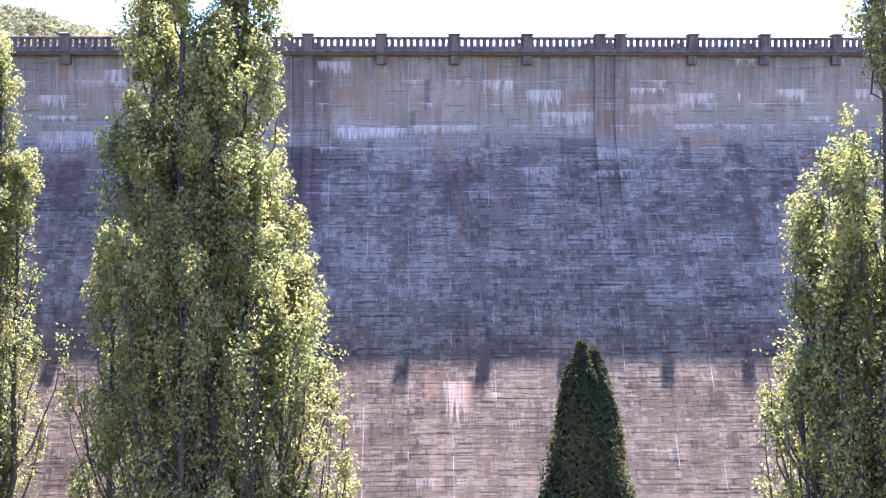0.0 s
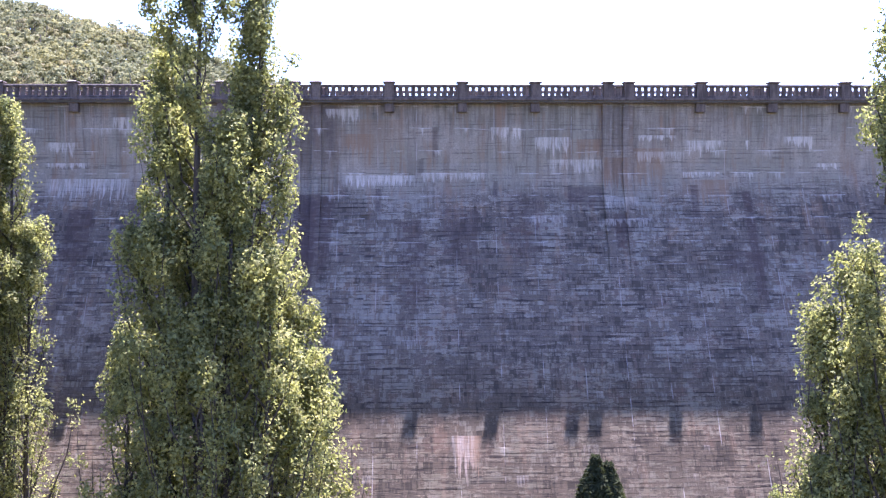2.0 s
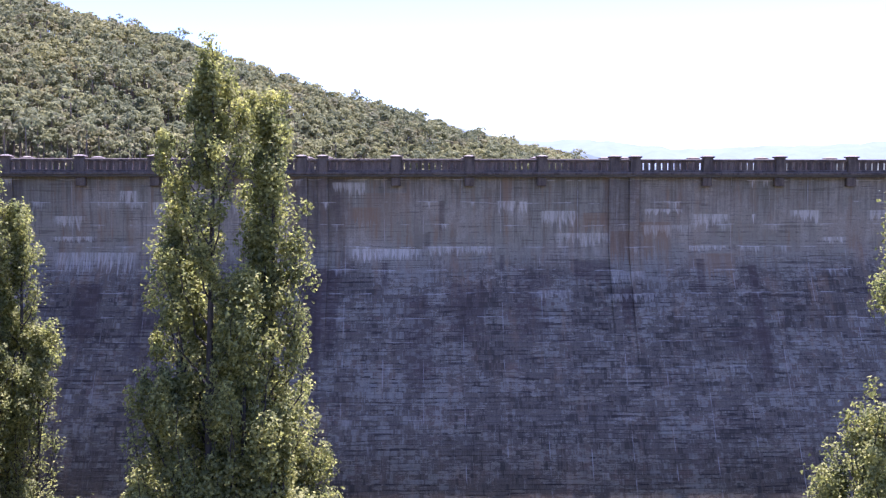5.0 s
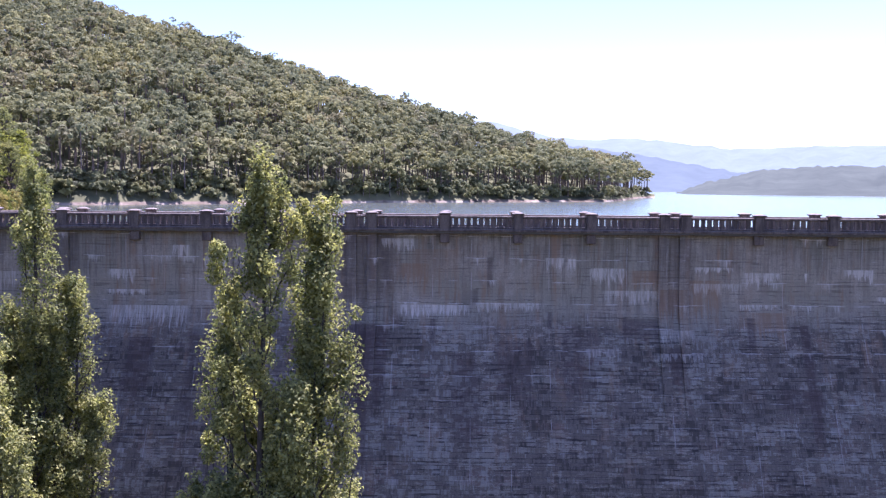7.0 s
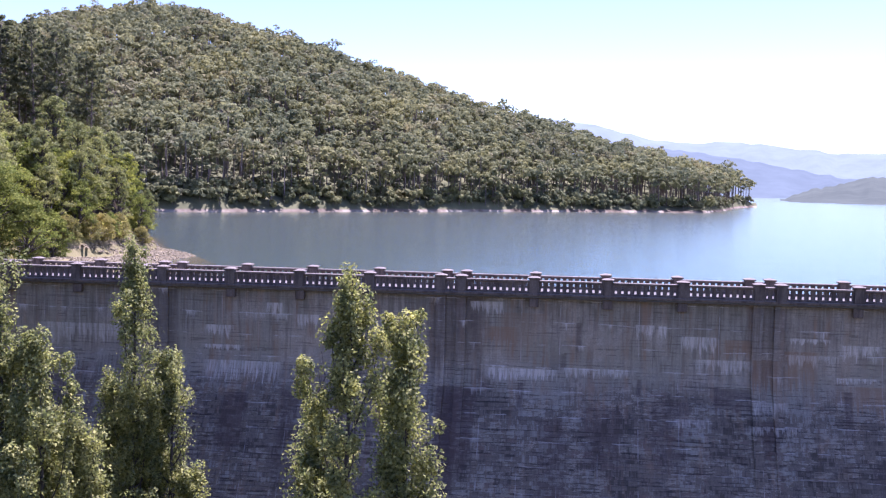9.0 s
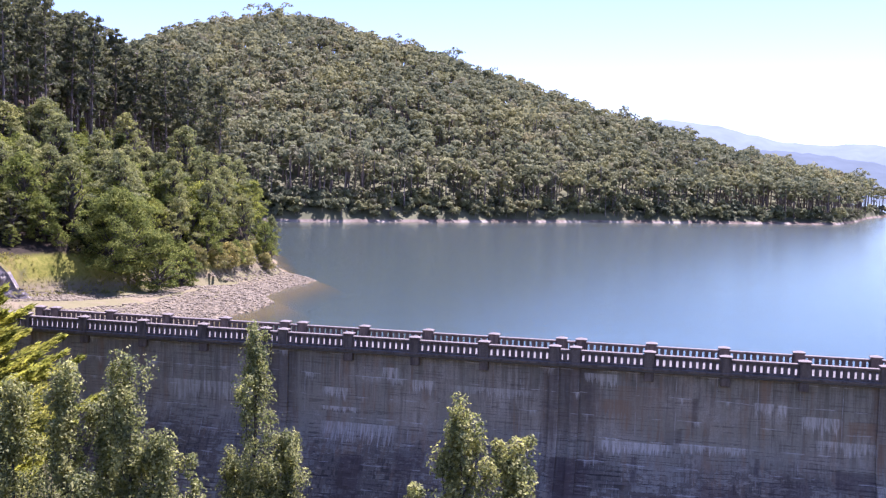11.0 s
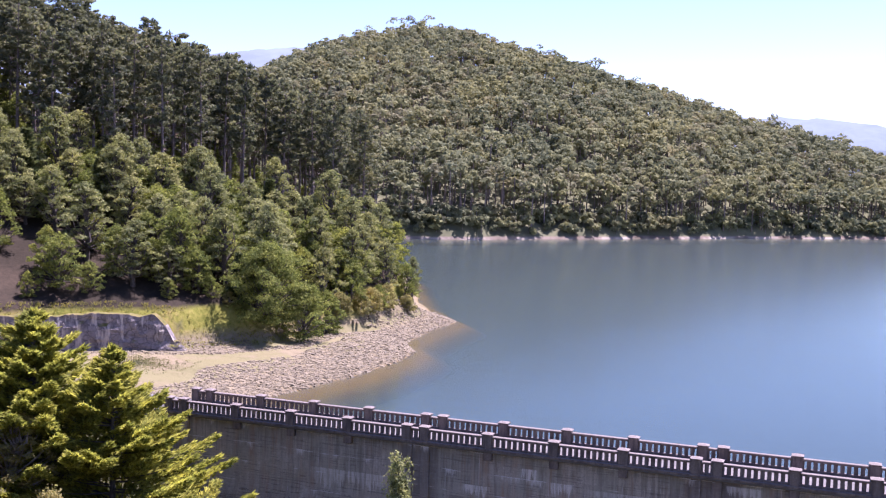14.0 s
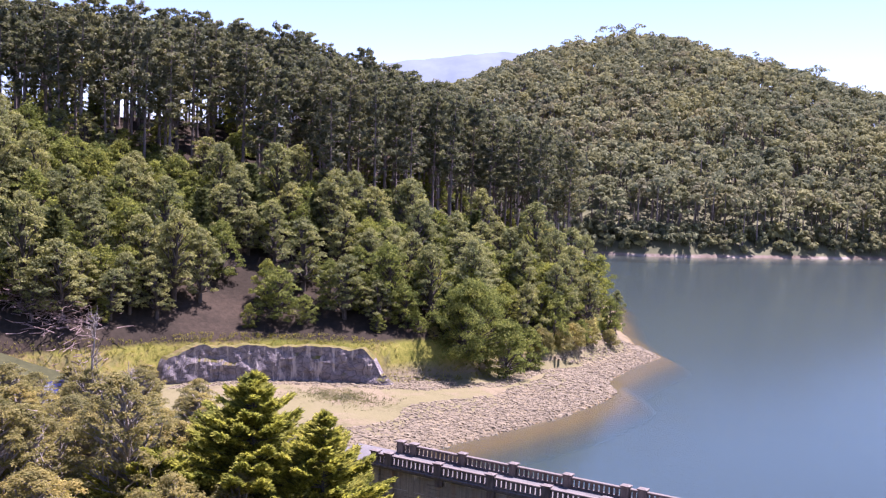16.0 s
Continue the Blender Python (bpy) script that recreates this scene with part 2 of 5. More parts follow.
    def curtain(x0, x1, top, length, ragged):
        """A patch under a joint with a crisp upper edge, loose sides and a combed lower edge."""
        mid, half = (x0 + x1) / 2, (x1 - x0) / 2
        off = n.math("ABSOLUTE", n.math("SUBTRACT", n.math("ADD", x, n.math("MULTIPLY", side, min(1.0, half))), mid))
        across = n.add("ShaderNodeMapRange", i0=off, i1=half * 0.8, i2=half + 0.12, i3=1.0, i4=0.0)
        down = n.math("SUBTRACT", top, z)
        fall = n.math("ADD", down, n.math("MULTIPLY", fray, ragged))
        fall = n.add("ShaderNodeMapRange", i0=fall, i1=length * 0.55, i2=length * 0.8, i3=1.0, i4=0.0)
        edge = n.add("ShaderNodeMapRange", i0=down, i1=0.0, i2=0.05, i3=0.0, i4=1.0)
        return n.math("MULTIPLY", n.math("MULTIPLY", across, fall), edge)

    iron = n.noise(n.pos((1.3, 0.3, 0.11)), 1.0, 6, 0.65)
    iron = n.math("MULTIPLY", n.ramp(iron, [(0.52, 0.0), (0.64, 0.6)]), n.ramp(patchy, [(0.4, 0.2), (0.6, 1.0)]))
    c = n.mix(n.math("MULTIPLY", iron, n.ramp(n.math("DIVIDE", z, 50.0), [(0.5, 0.4), (0.65, 1.0)])), c, (0.2, 0.13, 0.085))
    for x0, x1, top, length, strength in IRON:
        m = n.math("MULTIPLY", curtain(x0, x1, top, length, length), n.math("MULTIPLY", n.ramp(streak, [(0.36, 0.4), (0.56, 1.0)]), min(1.0, strength * 1.4)))
        c = n.mix(m, c, (0.19, 0.128, 0.085))
    for x0, x1, top, length, strength in SEEP:
        m = n.math("MULTIPLY", curtain(x0, x1, top, length, 0.3 * length), n.math("MULTIPLY", n.ramp(boards, [(0.35, 1.0), (0.65, 0.6)]), strength))
        c = n.mix(m, c, (0.062, 0.045, 0.044))
    white = None
    for x0, x1, top, length, strength in LIME:
        m = n.math("MULTIPLY", curtain(x0, x1, top, length, length * 1.3), strength * 0.8)
        white = m if white is None else n.math("MAXIMUM", white, m)
    # lesser drips along other lifts
    lift = n.math("DIVIDE", n.math("ADD", z, n.math("ADD", n.math("MULTIPLY", n.math("SUBTRACT", blot, 0.5), 0.5), 0.9)), 1.7)
    hang = n.math("FRACT", lift)
    where = n.noise(n.add("ShaderNodeCombineXYZ", i0=n.math("MULTIPLY", x, 0.5), i2=n.math("MULTIPLY", n.math("FLOOR", lift), 7.3)), 1.0, 3, 0.6)
    drip = n.math("ADD", hang, n.math("MULTIPLY", n.math("SUBTRACT", comb, 0.5), 1.6))
    more = n.math("MULTIPLY", n.ramp(drip, [(0.72, 0.0), (0.95, 1.0)]), n.ramp(where, [(0.58, 0.0), (0.63, 0.6)]))
    more = n.math("MULTIPLY", more, n.ramp(n.math("DIVIDE", z, 50.0), [(0.3, 0.3), (0.56, 0.35), (0.66, 0.9)]))
    white = n.math("MAXIMUM", white, more)
    white = n.math("MULTIPLY", white, n.ramp(drips, [(0.42, 0.25), (0.56, 1.0)]))
    c = n.mix(white, c, n.mix(patchy, (0.42, 0.385, 0.35), (0.6, 0.57, 0.54)))
    crack = n.math("MULTIPLY", n.ramp(hang, [(0.955, 0.0), (0.97, 1.0)]), n.math("MULTIPLY", n.ramp(where, [(0.5, 0.0), (0.56, 0.4)]), n.ramp(n.math("DIVIDE", z, 50.0), [(0.4, 0.0), (0.6, 1.0)])))
    c = n.mix(crack, c, (0.45, 0.43, 0.42))
    c = n.mix(1.0, c, (1.56, 1.47, 1.34), "MULTIPLY")
    hgt = n.math("ADD", boards, n.math("MULTIPLY", grain, 0.5))
    return n.surface(n.principled(c, 0.9, n.bump(hgt, 0.7, 0.06), Specular_IOR_Level=0.2))


def concrete_trim():
    """Parapet concrete: dark weathered sides, upward faces in a tone of their own."""
    n = Nodes("weathered_parapet_concrete")
    grain = n.noise(n.pos(), 9.0, 6, 0.7)
    run = n.noise(n.pos((2.5, 2.5, 0.5)), 1.0, 5, 0.6)
    up = n.add("ShaderNodeSeparateXYZ", 2, i0=n.add("ShaderNodeNewGeometry", 3))
    c = n.mix(n.ramp(grain, [(0.3, 0.0), (0.7, 1.0)]), (0.125, 0.091, 0.068), (0.215, 0.163, 0.127))
    c = n.mix(n.ramp(run, [(0.42, 0.0), (0.62, 0.85)]), c, (0.07, 0.05, 0.04))
    # upward faces take this even tone, without the dark runs
    plain = n.mix(n.ramp(grain, [(0.3, 0.0), (0.7, 1.0)]), (0.115, 0.092, 0.074), (0.185, 0.153, 0.127))
    c = n.mix(n.ramp(up, [(0.4, 0.0), (0.8, 0.9)]), c, plain)
    return n.surface(n.principled(c, 0.85, n.bump(grain, 0.4, 0.02)))


def ground_material(name, tones, scale=0.12, rough=0.95, bump=0.5):
    n = Nodes(name)
    a = n.noise(n.pos(), scale, 8, 0.62)
    b = n.noise(n.pos(), scale * 14, 5, 0.7)
    f = n.math("ADD", n.math("MULTIPLY", a, 0.65), n.math("MULTIPLY", b, 0.35))
    k = len(tones) - 1
    c = n.ramp(f, [(0.3 + 0.4 * i / k, t) for i, t in enumerate(tones)])
    return n.surface(n.principled(c, rough, n.bump(b, bump, 0.15), Specular_IOR_Level=0.1))


def bank_material():
    """Earth, sand and lake bed by height; the deep blue is painted-in water absorption."""
    n = Nodes("lake_bank_earth")
    z = n.add("ShaderNodeSeparateXYZ", 2, i0=n.add("ShaderNodeNewGeometry"))
    steep = n.add("ShaderNodeSeparateXYZ", 2, i0=n.add("ShaderNodeNewGeometry", 1))
    a = n.noise(n.pos(), 0.09, 7, 0.6)
    b = n.noise(n.pos(), 1.3, 6, 0.7)
    f = n.math("ADD", n.math("MULTIPLY", a, 0.6), n.math("MULTIPLY", b, 0.4))
    zz = n.math("ADD", z, n.math("MULTIPLY", n.math("SUBTRACT", f, 0.5), 2.2))
    # colour falls to dark blue with depth for light lost in water
    deep = n.ramp(n.math("DIVIDE", n.math("SUBTRACT", z, 24.0), 10.0), [(0.0, (0.012, 0.034, 0.062)), (0.56, (0.012, 0.034, 0.055)), (0.68, (0.05, 0.04, 0.03)), (0.77, (0.15, 0.086, 0.018)), (0.83, (0.16, 0.105, 0.042))])
    sand = n.ramp(f, [(0.35, (0.135, 0.107, 0.06)), (0.5, (0.195, 0.158, 0.095)), (0.65, (0.12, 0.097, 0.055))])
    grass = n.ramp(f, [(0.38, (0.10, 0.105, 0.02)), (0.5, (0.2, 0.185, 0.04)), (0.62, (0.27, 0.2, 0.075))])
    litter = n.ramp(f, [(0.35, (0.026, 0.022, 0.016)), (0.5, (0.04, 0.032, 0.023)), (0.7, (0.075, 0.055, 0.038))])
    rock = n.ramp(n.noise(n.pos((1, 1, 0.3)), 0.8, 8, 0.7), [(0.4, (0.04, 0.034, 0.036)), (0.55, (0.095, 0.082, 0.082)), (0.68, (0.26, 0.235, 0.215))])
    edge = n.math("ADD", z, n.math("MULTIPLY", n.math("SUBTRACT", b, 0.5), 0.4))
    c = n.mix(n.ramp(n.math("DIVIDE", n.math("SUBTRACT", edge, 32.0), 12.0), [(0.018, 0.0), (0.04, 1.0)]), deep, sand)
    c = n.mix(n.ramp(n.math("DIVIDE", n.math("SUBTRACT", zz, 32.0), 12.0), [(0.31, 0.0), (0.43, 1.0)]), c, grass)
    c = n.mix(n.ramp(n.math("DIVIDE", n.math("SUBTRACT", zz, 32.0), 12.0), [(0.64, 0.0), (0.7, 1.0)]), c, litter)
    meadow = n.noise(n.pos(), 0.055, 4, 0.6)
    flat = n.ramp(n.math("DIVIDE", n.math("SUBTRACT", z, 32.0), 12.0), [(0.12, 0.0), (0.16, 1.0), (0.26, 1.0), (0.3, 0.0)])
    c = n.mix(n.math("MULTIPLY", flat, n.ramp(meadow, [(0.42, 0.0), (0.5, 0.5)])), c, n.ramp(f, [(0.4, (0.1, 0.105, 0.036)), (0.6, (0.17, 0.16, 0.065))]))
    high = n.ramp(n.math("DIVIDE", n.math("SUBTRACT", z, 32.0), 12.0), [(0.16, 0.0), (0.2, 1.0), (0.62, 1.0), (0.7, 0.0)])
    c = n.mix(n.math("MULTIPLY", high, n.ramp(steep, [(0.35, 1.0), (0.5, 0.0)])), c, rock)
    return n.surface(n.principled(c, 0.95, n.bump(b, 0.6, 0.25), Specular_IOR_Level=0.0))


def water_material():
    """Clear lake water: sky gloss by Fresnel over a tinted look at the bed."""
    n = Nodes("lake_water")
    w1 = n.noise(n.pos((0.5, 1.4, 1)), 0.9, 4, 0.6)
    w2 = n.noise(n.pos((0.02, 0.07, 1)), 1.0, 4, 0.55)
    w3 = n.noise(n.pos((1, 1, 1)), 0.12, 3, 0.5)
    h = n.math("ADD", n.math("MULTIPLY", w1, 0.7), n.math("MULTIPLY", w3, 1.2))
    calm = n.ramp(w2, [(0.42, 0.05), (0.6, 0.085)])
    nrm = n.add("ShaderNodeBump", Height=h, Strength=calm, Distance=0.6)
    fres = n.add("ShaderNodeFresnel", IOR=1.33, Normal=nrm)
    gloss = n.add("ShaderNodeBsdfGlossy", Color=(0.74, 0.79, 0.69, 1), Roughness=0.15, Normal=nrm)
    clear = n.add("ShaderNodeBsdfTransparent", Color=(0.88, 0.88, 0.82, 1))
    body = n.add("ShaderNodeBsdfDiffuse", Color=(0.092, 0.118, 0.106, 1))
    under = n.add("ShaderNodeMixShader", i0=0.26, i1=clear, i2=body)
    return n.surface(n.add("ShaderNodeMixShader", i0=fres, i1=under, i2=gloss))


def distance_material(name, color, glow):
    """Far ranges; haze of kilometres of air painted in as colour and glow."""
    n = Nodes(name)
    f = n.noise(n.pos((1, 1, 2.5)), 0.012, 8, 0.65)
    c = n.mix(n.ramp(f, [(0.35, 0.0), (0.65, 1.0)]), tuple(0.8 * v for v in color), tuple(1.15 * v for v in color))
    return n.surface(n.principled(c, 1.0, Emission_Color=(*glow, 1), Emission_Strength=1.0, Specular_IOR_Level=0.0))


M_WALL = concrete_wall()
M_TRIM = concrete_trim()
M_BANK = bank_material()
M_VALLEY = ground_material("valley_grass", [(0.03, 0.032, 0.014), (0.06, 0.06, 0.025), (0.12, 0.1, 0.05)])
M_DECK = ground_material("crest_paving", [(0.1, 0.092, 0.084), (0.14, 0.13, 0.118), (0.19, 0.175, 0.16)], 0.4)
M_WATER = water_material()
M_POPLAR = foliage("poplar_leaves", (0.14, 0.144, 0.068), (0.43, 0.415, 0.178), 0.46, 0.15, 1.1, 1.0, 0.06)
M_GUM = foliage("gum_leaves", (0.135, 0.14, 0.068), (0.32, 0.318, 0.15), 0.48, 0.6, 0.35, 0.9, 0.03)
M_GUMPALE = foliage("pale_gum_leaves", (0.185, 0.16, 0.07), (0.36, 0.312, 0.135), 0.5, 0.6, 0.5, 0.8)
M_FAR = far_foliage()
M_PINE = foliage("pine_needles", (0.095, 0.098, 0.068), (0.215, 0.212, 0.14), 0.4, 0.6)
M_BUSH = foliage("green_shrub_leaves", (0.1, 0.115, 0.034), (0.28, 0.295, 0.085), 0.48, 0.7, 0.5, 1.0, 0.03)
M_CONIFER = foliage("cypress_sprays", (0.135, 0.138, 0.032), (0.46, 0.435, 0.09), 0.48, 0.2, 0.7)
M_YOUNG = foliage("young_pine_needles", (0.05, 0.064, 0.034), (0.16, 0.175, 0.085), 0.35, 0.8)
M_CYPRESS = foliage("dark_cypress_sprays", (0.045, 0.048, 0.026), (0.105, 0.108, 0.052), 0.3, 0.2)
M_BARK = bark("grey_brown_bark", (0.04, 0.032, 0.026), (0.1, 0.08, 0.062))
M_PALEBARK = bark("pale_gum_bark", (0.16, 0.13, 0.1), (0.36, 0.31, 0.26))
M_PINEBARK = bark("pine_bark", (0.09, 0.07, 0.06), (0.26, 0.205, 0.175))
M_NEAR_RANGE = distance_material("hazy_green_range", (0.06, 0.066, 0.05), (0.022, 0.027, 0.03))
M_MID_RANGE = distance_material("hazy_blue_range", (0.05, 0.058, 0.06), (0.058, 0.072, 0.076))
M_FAR_RANGE = distance_material("pale_haze_range", (0.06, 0.07, 0.08), (0.1, 0.12, 0.132))


# ---- mesh helpers ----
def mesh_of(name, verts, faces, material, smooth=False):
    verts, faces = np.asarray(verts, np.float32), np.asarray(faces, np.int32)
    me = bpy.data.meshes.new(name)
    n, k = faces.shape
    me.vertices.add(len(verts))
    me.vertices.foreach_set("co", verts.ravel())
    me.loops.add(n * k)
    me.loops.foreach_set("vertex_index", faces.ravel())
    me.polygons.add(n)
    me.polygons.foreach_set("loop_start", np.arange(0, n * k, k, dtype=np.int32))
    me.polygons.foreach_set("use_smooth", np.full(n, smooth))
    me.update(calc_edges=True)
    me.materials.append(material)
    return me


def part(name, data, material, parent, label=""):
    """Links a bmesh or a mesh as one mesh object under a thing or a part."""
    if isinstance(data, bmesh.types.BMesh):
        me = bpy.data.meshes.new(name)
        data.to_mesh(me)
        data.free()
        me.materials.append(material)
        data = me
    ob = new(name, data)
    ob.parent = parent
    return tagged(ob, label)


def thing(name, place, label, category, group="", kind="", data=None):
    ob = new(name, data)
    ob.matrix_world = place if isinstance(place, Matrix) else Matrix.Translation(place)
    return tagged(ob, label, category, group, kind)


BOX = np.array([[0, 1, 2, 3], [7, 6, 5, 4], [0, 4, 5, 1], [1, 5, 6, 2], [2, 6, 7, 3], [3, 7, 4, 0]])


def box_arrays(x0, x1, y0, y1, z0, z1):
    v = [(x0, y0, z0), (x0, y1, z0), (x1, y1, z0), (x1, y0, z0), (x0, y0, z1), (x0, y1, z1), (x1, y1, z1), (x1, y0, z1)]
    return np.array(v, float), BOX


def box_bm(x0, x1, y0, y1, z0, z1, bevel=0.0, bm=None):
    bm = bm or bmesh.new()
    v, f = box_arrays(x0, x1, y0, y1, z0, z1)
    vs = [bm.verts.new(p) for p in v]
    made = [bm.faces.new([vs[i] for i in q]) for q in f]
    if bevel:
        bmesh.ops.bevel(bm, geom=list({e for q in made for e in q.edges}), offset=bevel, segments=1, affect="EDGES", profile=0.5)
    return bm


def joined(chunks):
    """One pair of arrays out of several."""
    vs, fs, off = [], [], 0
    for v, f in chunks:
        vs.append(v)
        fs.append(f + off)
        off += len(v)
    return np.concatenate(vs), np.concatenate(fs)


def tube(points, radii, sides=6):
    """A tapered tube along points."""
    points = np.asarray(points, float)
    rings = []
    for i, (p, r) in enumerate(zip(points, radii)):
        d = points[min(i + 1, len(points) - 1)] - points[max(i - 1, 0)]
        d = d / (np.linalg.norm(d) + 1e-9)
        a = np.cross(d, (0.31, 0.95, 0.05) if abs(d[2]) > 0.5 else (0, 0, 1))
        a /= np.linalg.norm(a) + 1e-9
        b = np.cross(d, a)
        t = np.linspace(0, 2 * np.pi, sides, endpoint=False)[:, None]
        rings.append(p + r * (np.cos(t) * a + np.sin(t) * b))
    v = np.concatenate(rings)
    f = [[i * sides + j, i * sides + (j + 1) % sides, (i + 1) * sides + (j + 1) % sides, (i + 1) * sides + j]
         for i in range(len(points) - 1) for j in range(sides)]
    return v, np.array(f)


def leaves(centres, half_long, half_wide, lift=0.0, outward=None, g=rng):
    """Small pointed leaves at centres, turned at random; lift tips them upward, outward leans their faces that way."""
    n = len(centres)
    nrm = g.normal(size=(n, 3))
    if outward is not None:
        nrm += 1.2 * outward
    nrm[:, 2] += lift
    nrm /= np.linalg.norm(nrm, axis=1, keepdims=True) + 1e-9
    a = np.cross(nrm, g.normal(size=(n, 3)))
    a /= np.linalg.norm(a, axis=1, keepdims=True) + 1e-9
    b = np.cross(nrm, a)
    s = g.uniform(0.6, 1.35, (n, 1))
    a, b = a * half_long * s, b * half_wide * s
    skew = g.uniform(-0.35, 0.35, (n, 1))
    v = np.stack([centres - a, centres + a * (0.45 + skew) + b, centres + a * (0.45 - skew) - b], 1).reshape(-1, 3)
    return v, np.arange(3 * n).reshape(-1, 3)


def sprays(roots, dirs, length, width, g=rng, flat=0.0):
    """Narrow pointed sprays that grow from roots along dirs."""
    n = len(roots)
    d = dirs + g.normal(0, 0.28, (n, 3))
    d /= np.linalg.norm(d, axis=1, keepdims=True) + 1e-9
    side = np.cross(d, g.normal(size=(n, 3)) + flat * np.array([0.2, -0.1, 1.0]))
    side /= np.linalg.norm(side, axis=1, keepdims=True) + 1e-9
    s = g.uniform(0.5, 1.3, (n, 1))
    v = np.stack([roots - side * width * s, roots + side * width * s, roots + d * length * s], 1).reshape(-1, 3)
    return v, np.arange(3 * n).reshape(-1, 3)


def poly_dist(px, py, line):
    """Distance to an open polyline."""
    best = np.full(px.shape, 1e9)
    for (ax, ay), (bx, by) in zip(line[:-1], line[1:]):
        dx, dy = bx - ax, by - ay
        t = np.clip(((px - ax) * dx + (py - ay) * dy) / (dx * dx + dy * dy), 0, 1)
        best = np.minimum(best, np.hypot(px - ax - t * dx, py - ay - t * dy))
    return best


def inside(px, py, ring):
    odd = np.zeros(px.shape, bool)
    for (ax, ay), (bx, by) in zip(ring, ring[1:] + ring[:1]):
        if ay == by:
            continue
        cross = (ay > py) != (by > py)
        odd ^= cross & (px < (bx - ax) * (py - ay) / (by - ay) + ax)
    return odd


def smooth(t):
    t = np.clip(t, 0, 1)
    return t * t * (3 - 2 * t)


def waves(x, y, scale, seed):
    """Cheap smooth noise from a few crossed sines, about -1 to 1."""
    g = np.random.default_rng(seed)
    out = np.zeros(np.shape(x))
    for i in range(5):
        a, ph, s = g.uniform(0, 2 * np.pi), g.uniform(0, 2 * np.pi), scale * 1.7 ** (i * 0.6)
        out += np.sin((x * np.cos(a) + y * np.sin(a)) * s + ph) * 0.8 ** i
    return out / 2.6


def grid_mesh(name, xs, ys, height, material):
    X, Y = np.meshgrid(xs, ys)
    Z = height(X, Y)
    v = np.stack([X, Y, Z], -1).reshape(-1, 3)
    nx, ny = len(xs), len(ys)
    i = np.arange((ny - 1) * (nx - 1))
    r, c = i // (nx - 1), i % (nx - 1)
    f = np.stack([r * nx + c, r * nx + c + 1, (r + 1) * nx + c + 1, (r + 1) * nx + c], 1)
    return mesh_of(name, v, f, material, True)


# ---- land ----
SHORE = [(-62, 84), (-68, 96), (-69.7, 104), (-67, 118), (-64.7, 131), (-64.2, 145), (-65, 152), (-70, 160), (-71.4, 175),
         (-71.6, 189), (-78, 198), (-90, 214), (-110, 258), (-142, 312), (-192, 350), (-330, 430)]
LAND = SHORE + [(-600, 430), (-600, 60), (-62, 60)]
FACE = [(-128, 70), (-119, 90), (-114.4, 101.5), (-110.7, 109.0), (-104.7, 115.8), (-97.5, 120.5), (-90.8, 124.0), (-86.0, 129.0), (-80, 136.5), (-80.5, 150)]
UPPER = FACE + [(-70, 180), (-75, 420), (-600, 420), (-600, 70)]


def bank_height(x, y):
    d = poly_dist(x, y, SHORE)
    d = np.where(inside(x, y, LAND), d, -d)
    low = WATER + np.where(d > 0, 2.0 * (1 - np.exp(-np.maximum(d, 0) / 5.0)) + 0.012 * d, np.maximum(0.3 * d - 0.02 * d * d, -12) * (d <= 0))
    low += 0.12 * waves(x, y, 0.7, 3) * (d > 1)
    df = poly_dist(x, y, FACE)
    up = inside(x, y, UPPER)
    df = np.where(up, df, -df)
    wide = 1.5 + 7.5 * smooth((x + 95) / 5) + 3.0 * smooth((-x - 113) / 5)
    shelf = smooth((df - 0.9) / wide) * smooth((d - 5) / 9)
    west = 0.3 * np.maximum(-x - 138 - 0.25 * np.maximum(y - 170, 0), 0)
    hill = 24 * (1 - np.exp(-np.maximum(df - 4.2 + 1.2 * waves(x, y, 0.15, 4), 0) / 43)) + np.minimum(west, 13)
    hill = hill + 1.8 * smooth((df - 2.4) / 2.0)
    hill = hill * (0.3 + 0.7 * smooth((d - 8) / 55))
    return low + shelf * (4.6 + 0.5 * waves(x, y, 0.22, 9) + hill) + 0.5 * waves(x, y, 0.12, 5) * smooth(df / 20)


def spaced(a, b, first, growth):
    out, step = [a], first
    while out[-1] < b:
        out.append(out[-1] + step)
        step *= growth
    return np.array(out)


bank = thing("ground_bank", (0, 0, 0), "earth bank and wooded headland beside the lake", "ground", kind="structure",
             data=grid_mesh("ground_bank", -spaced(16, 420, 0.8, 1.006)[::-1], spaced(81.9, 480, 0.8, 1.008), bank_height, M_BANK))


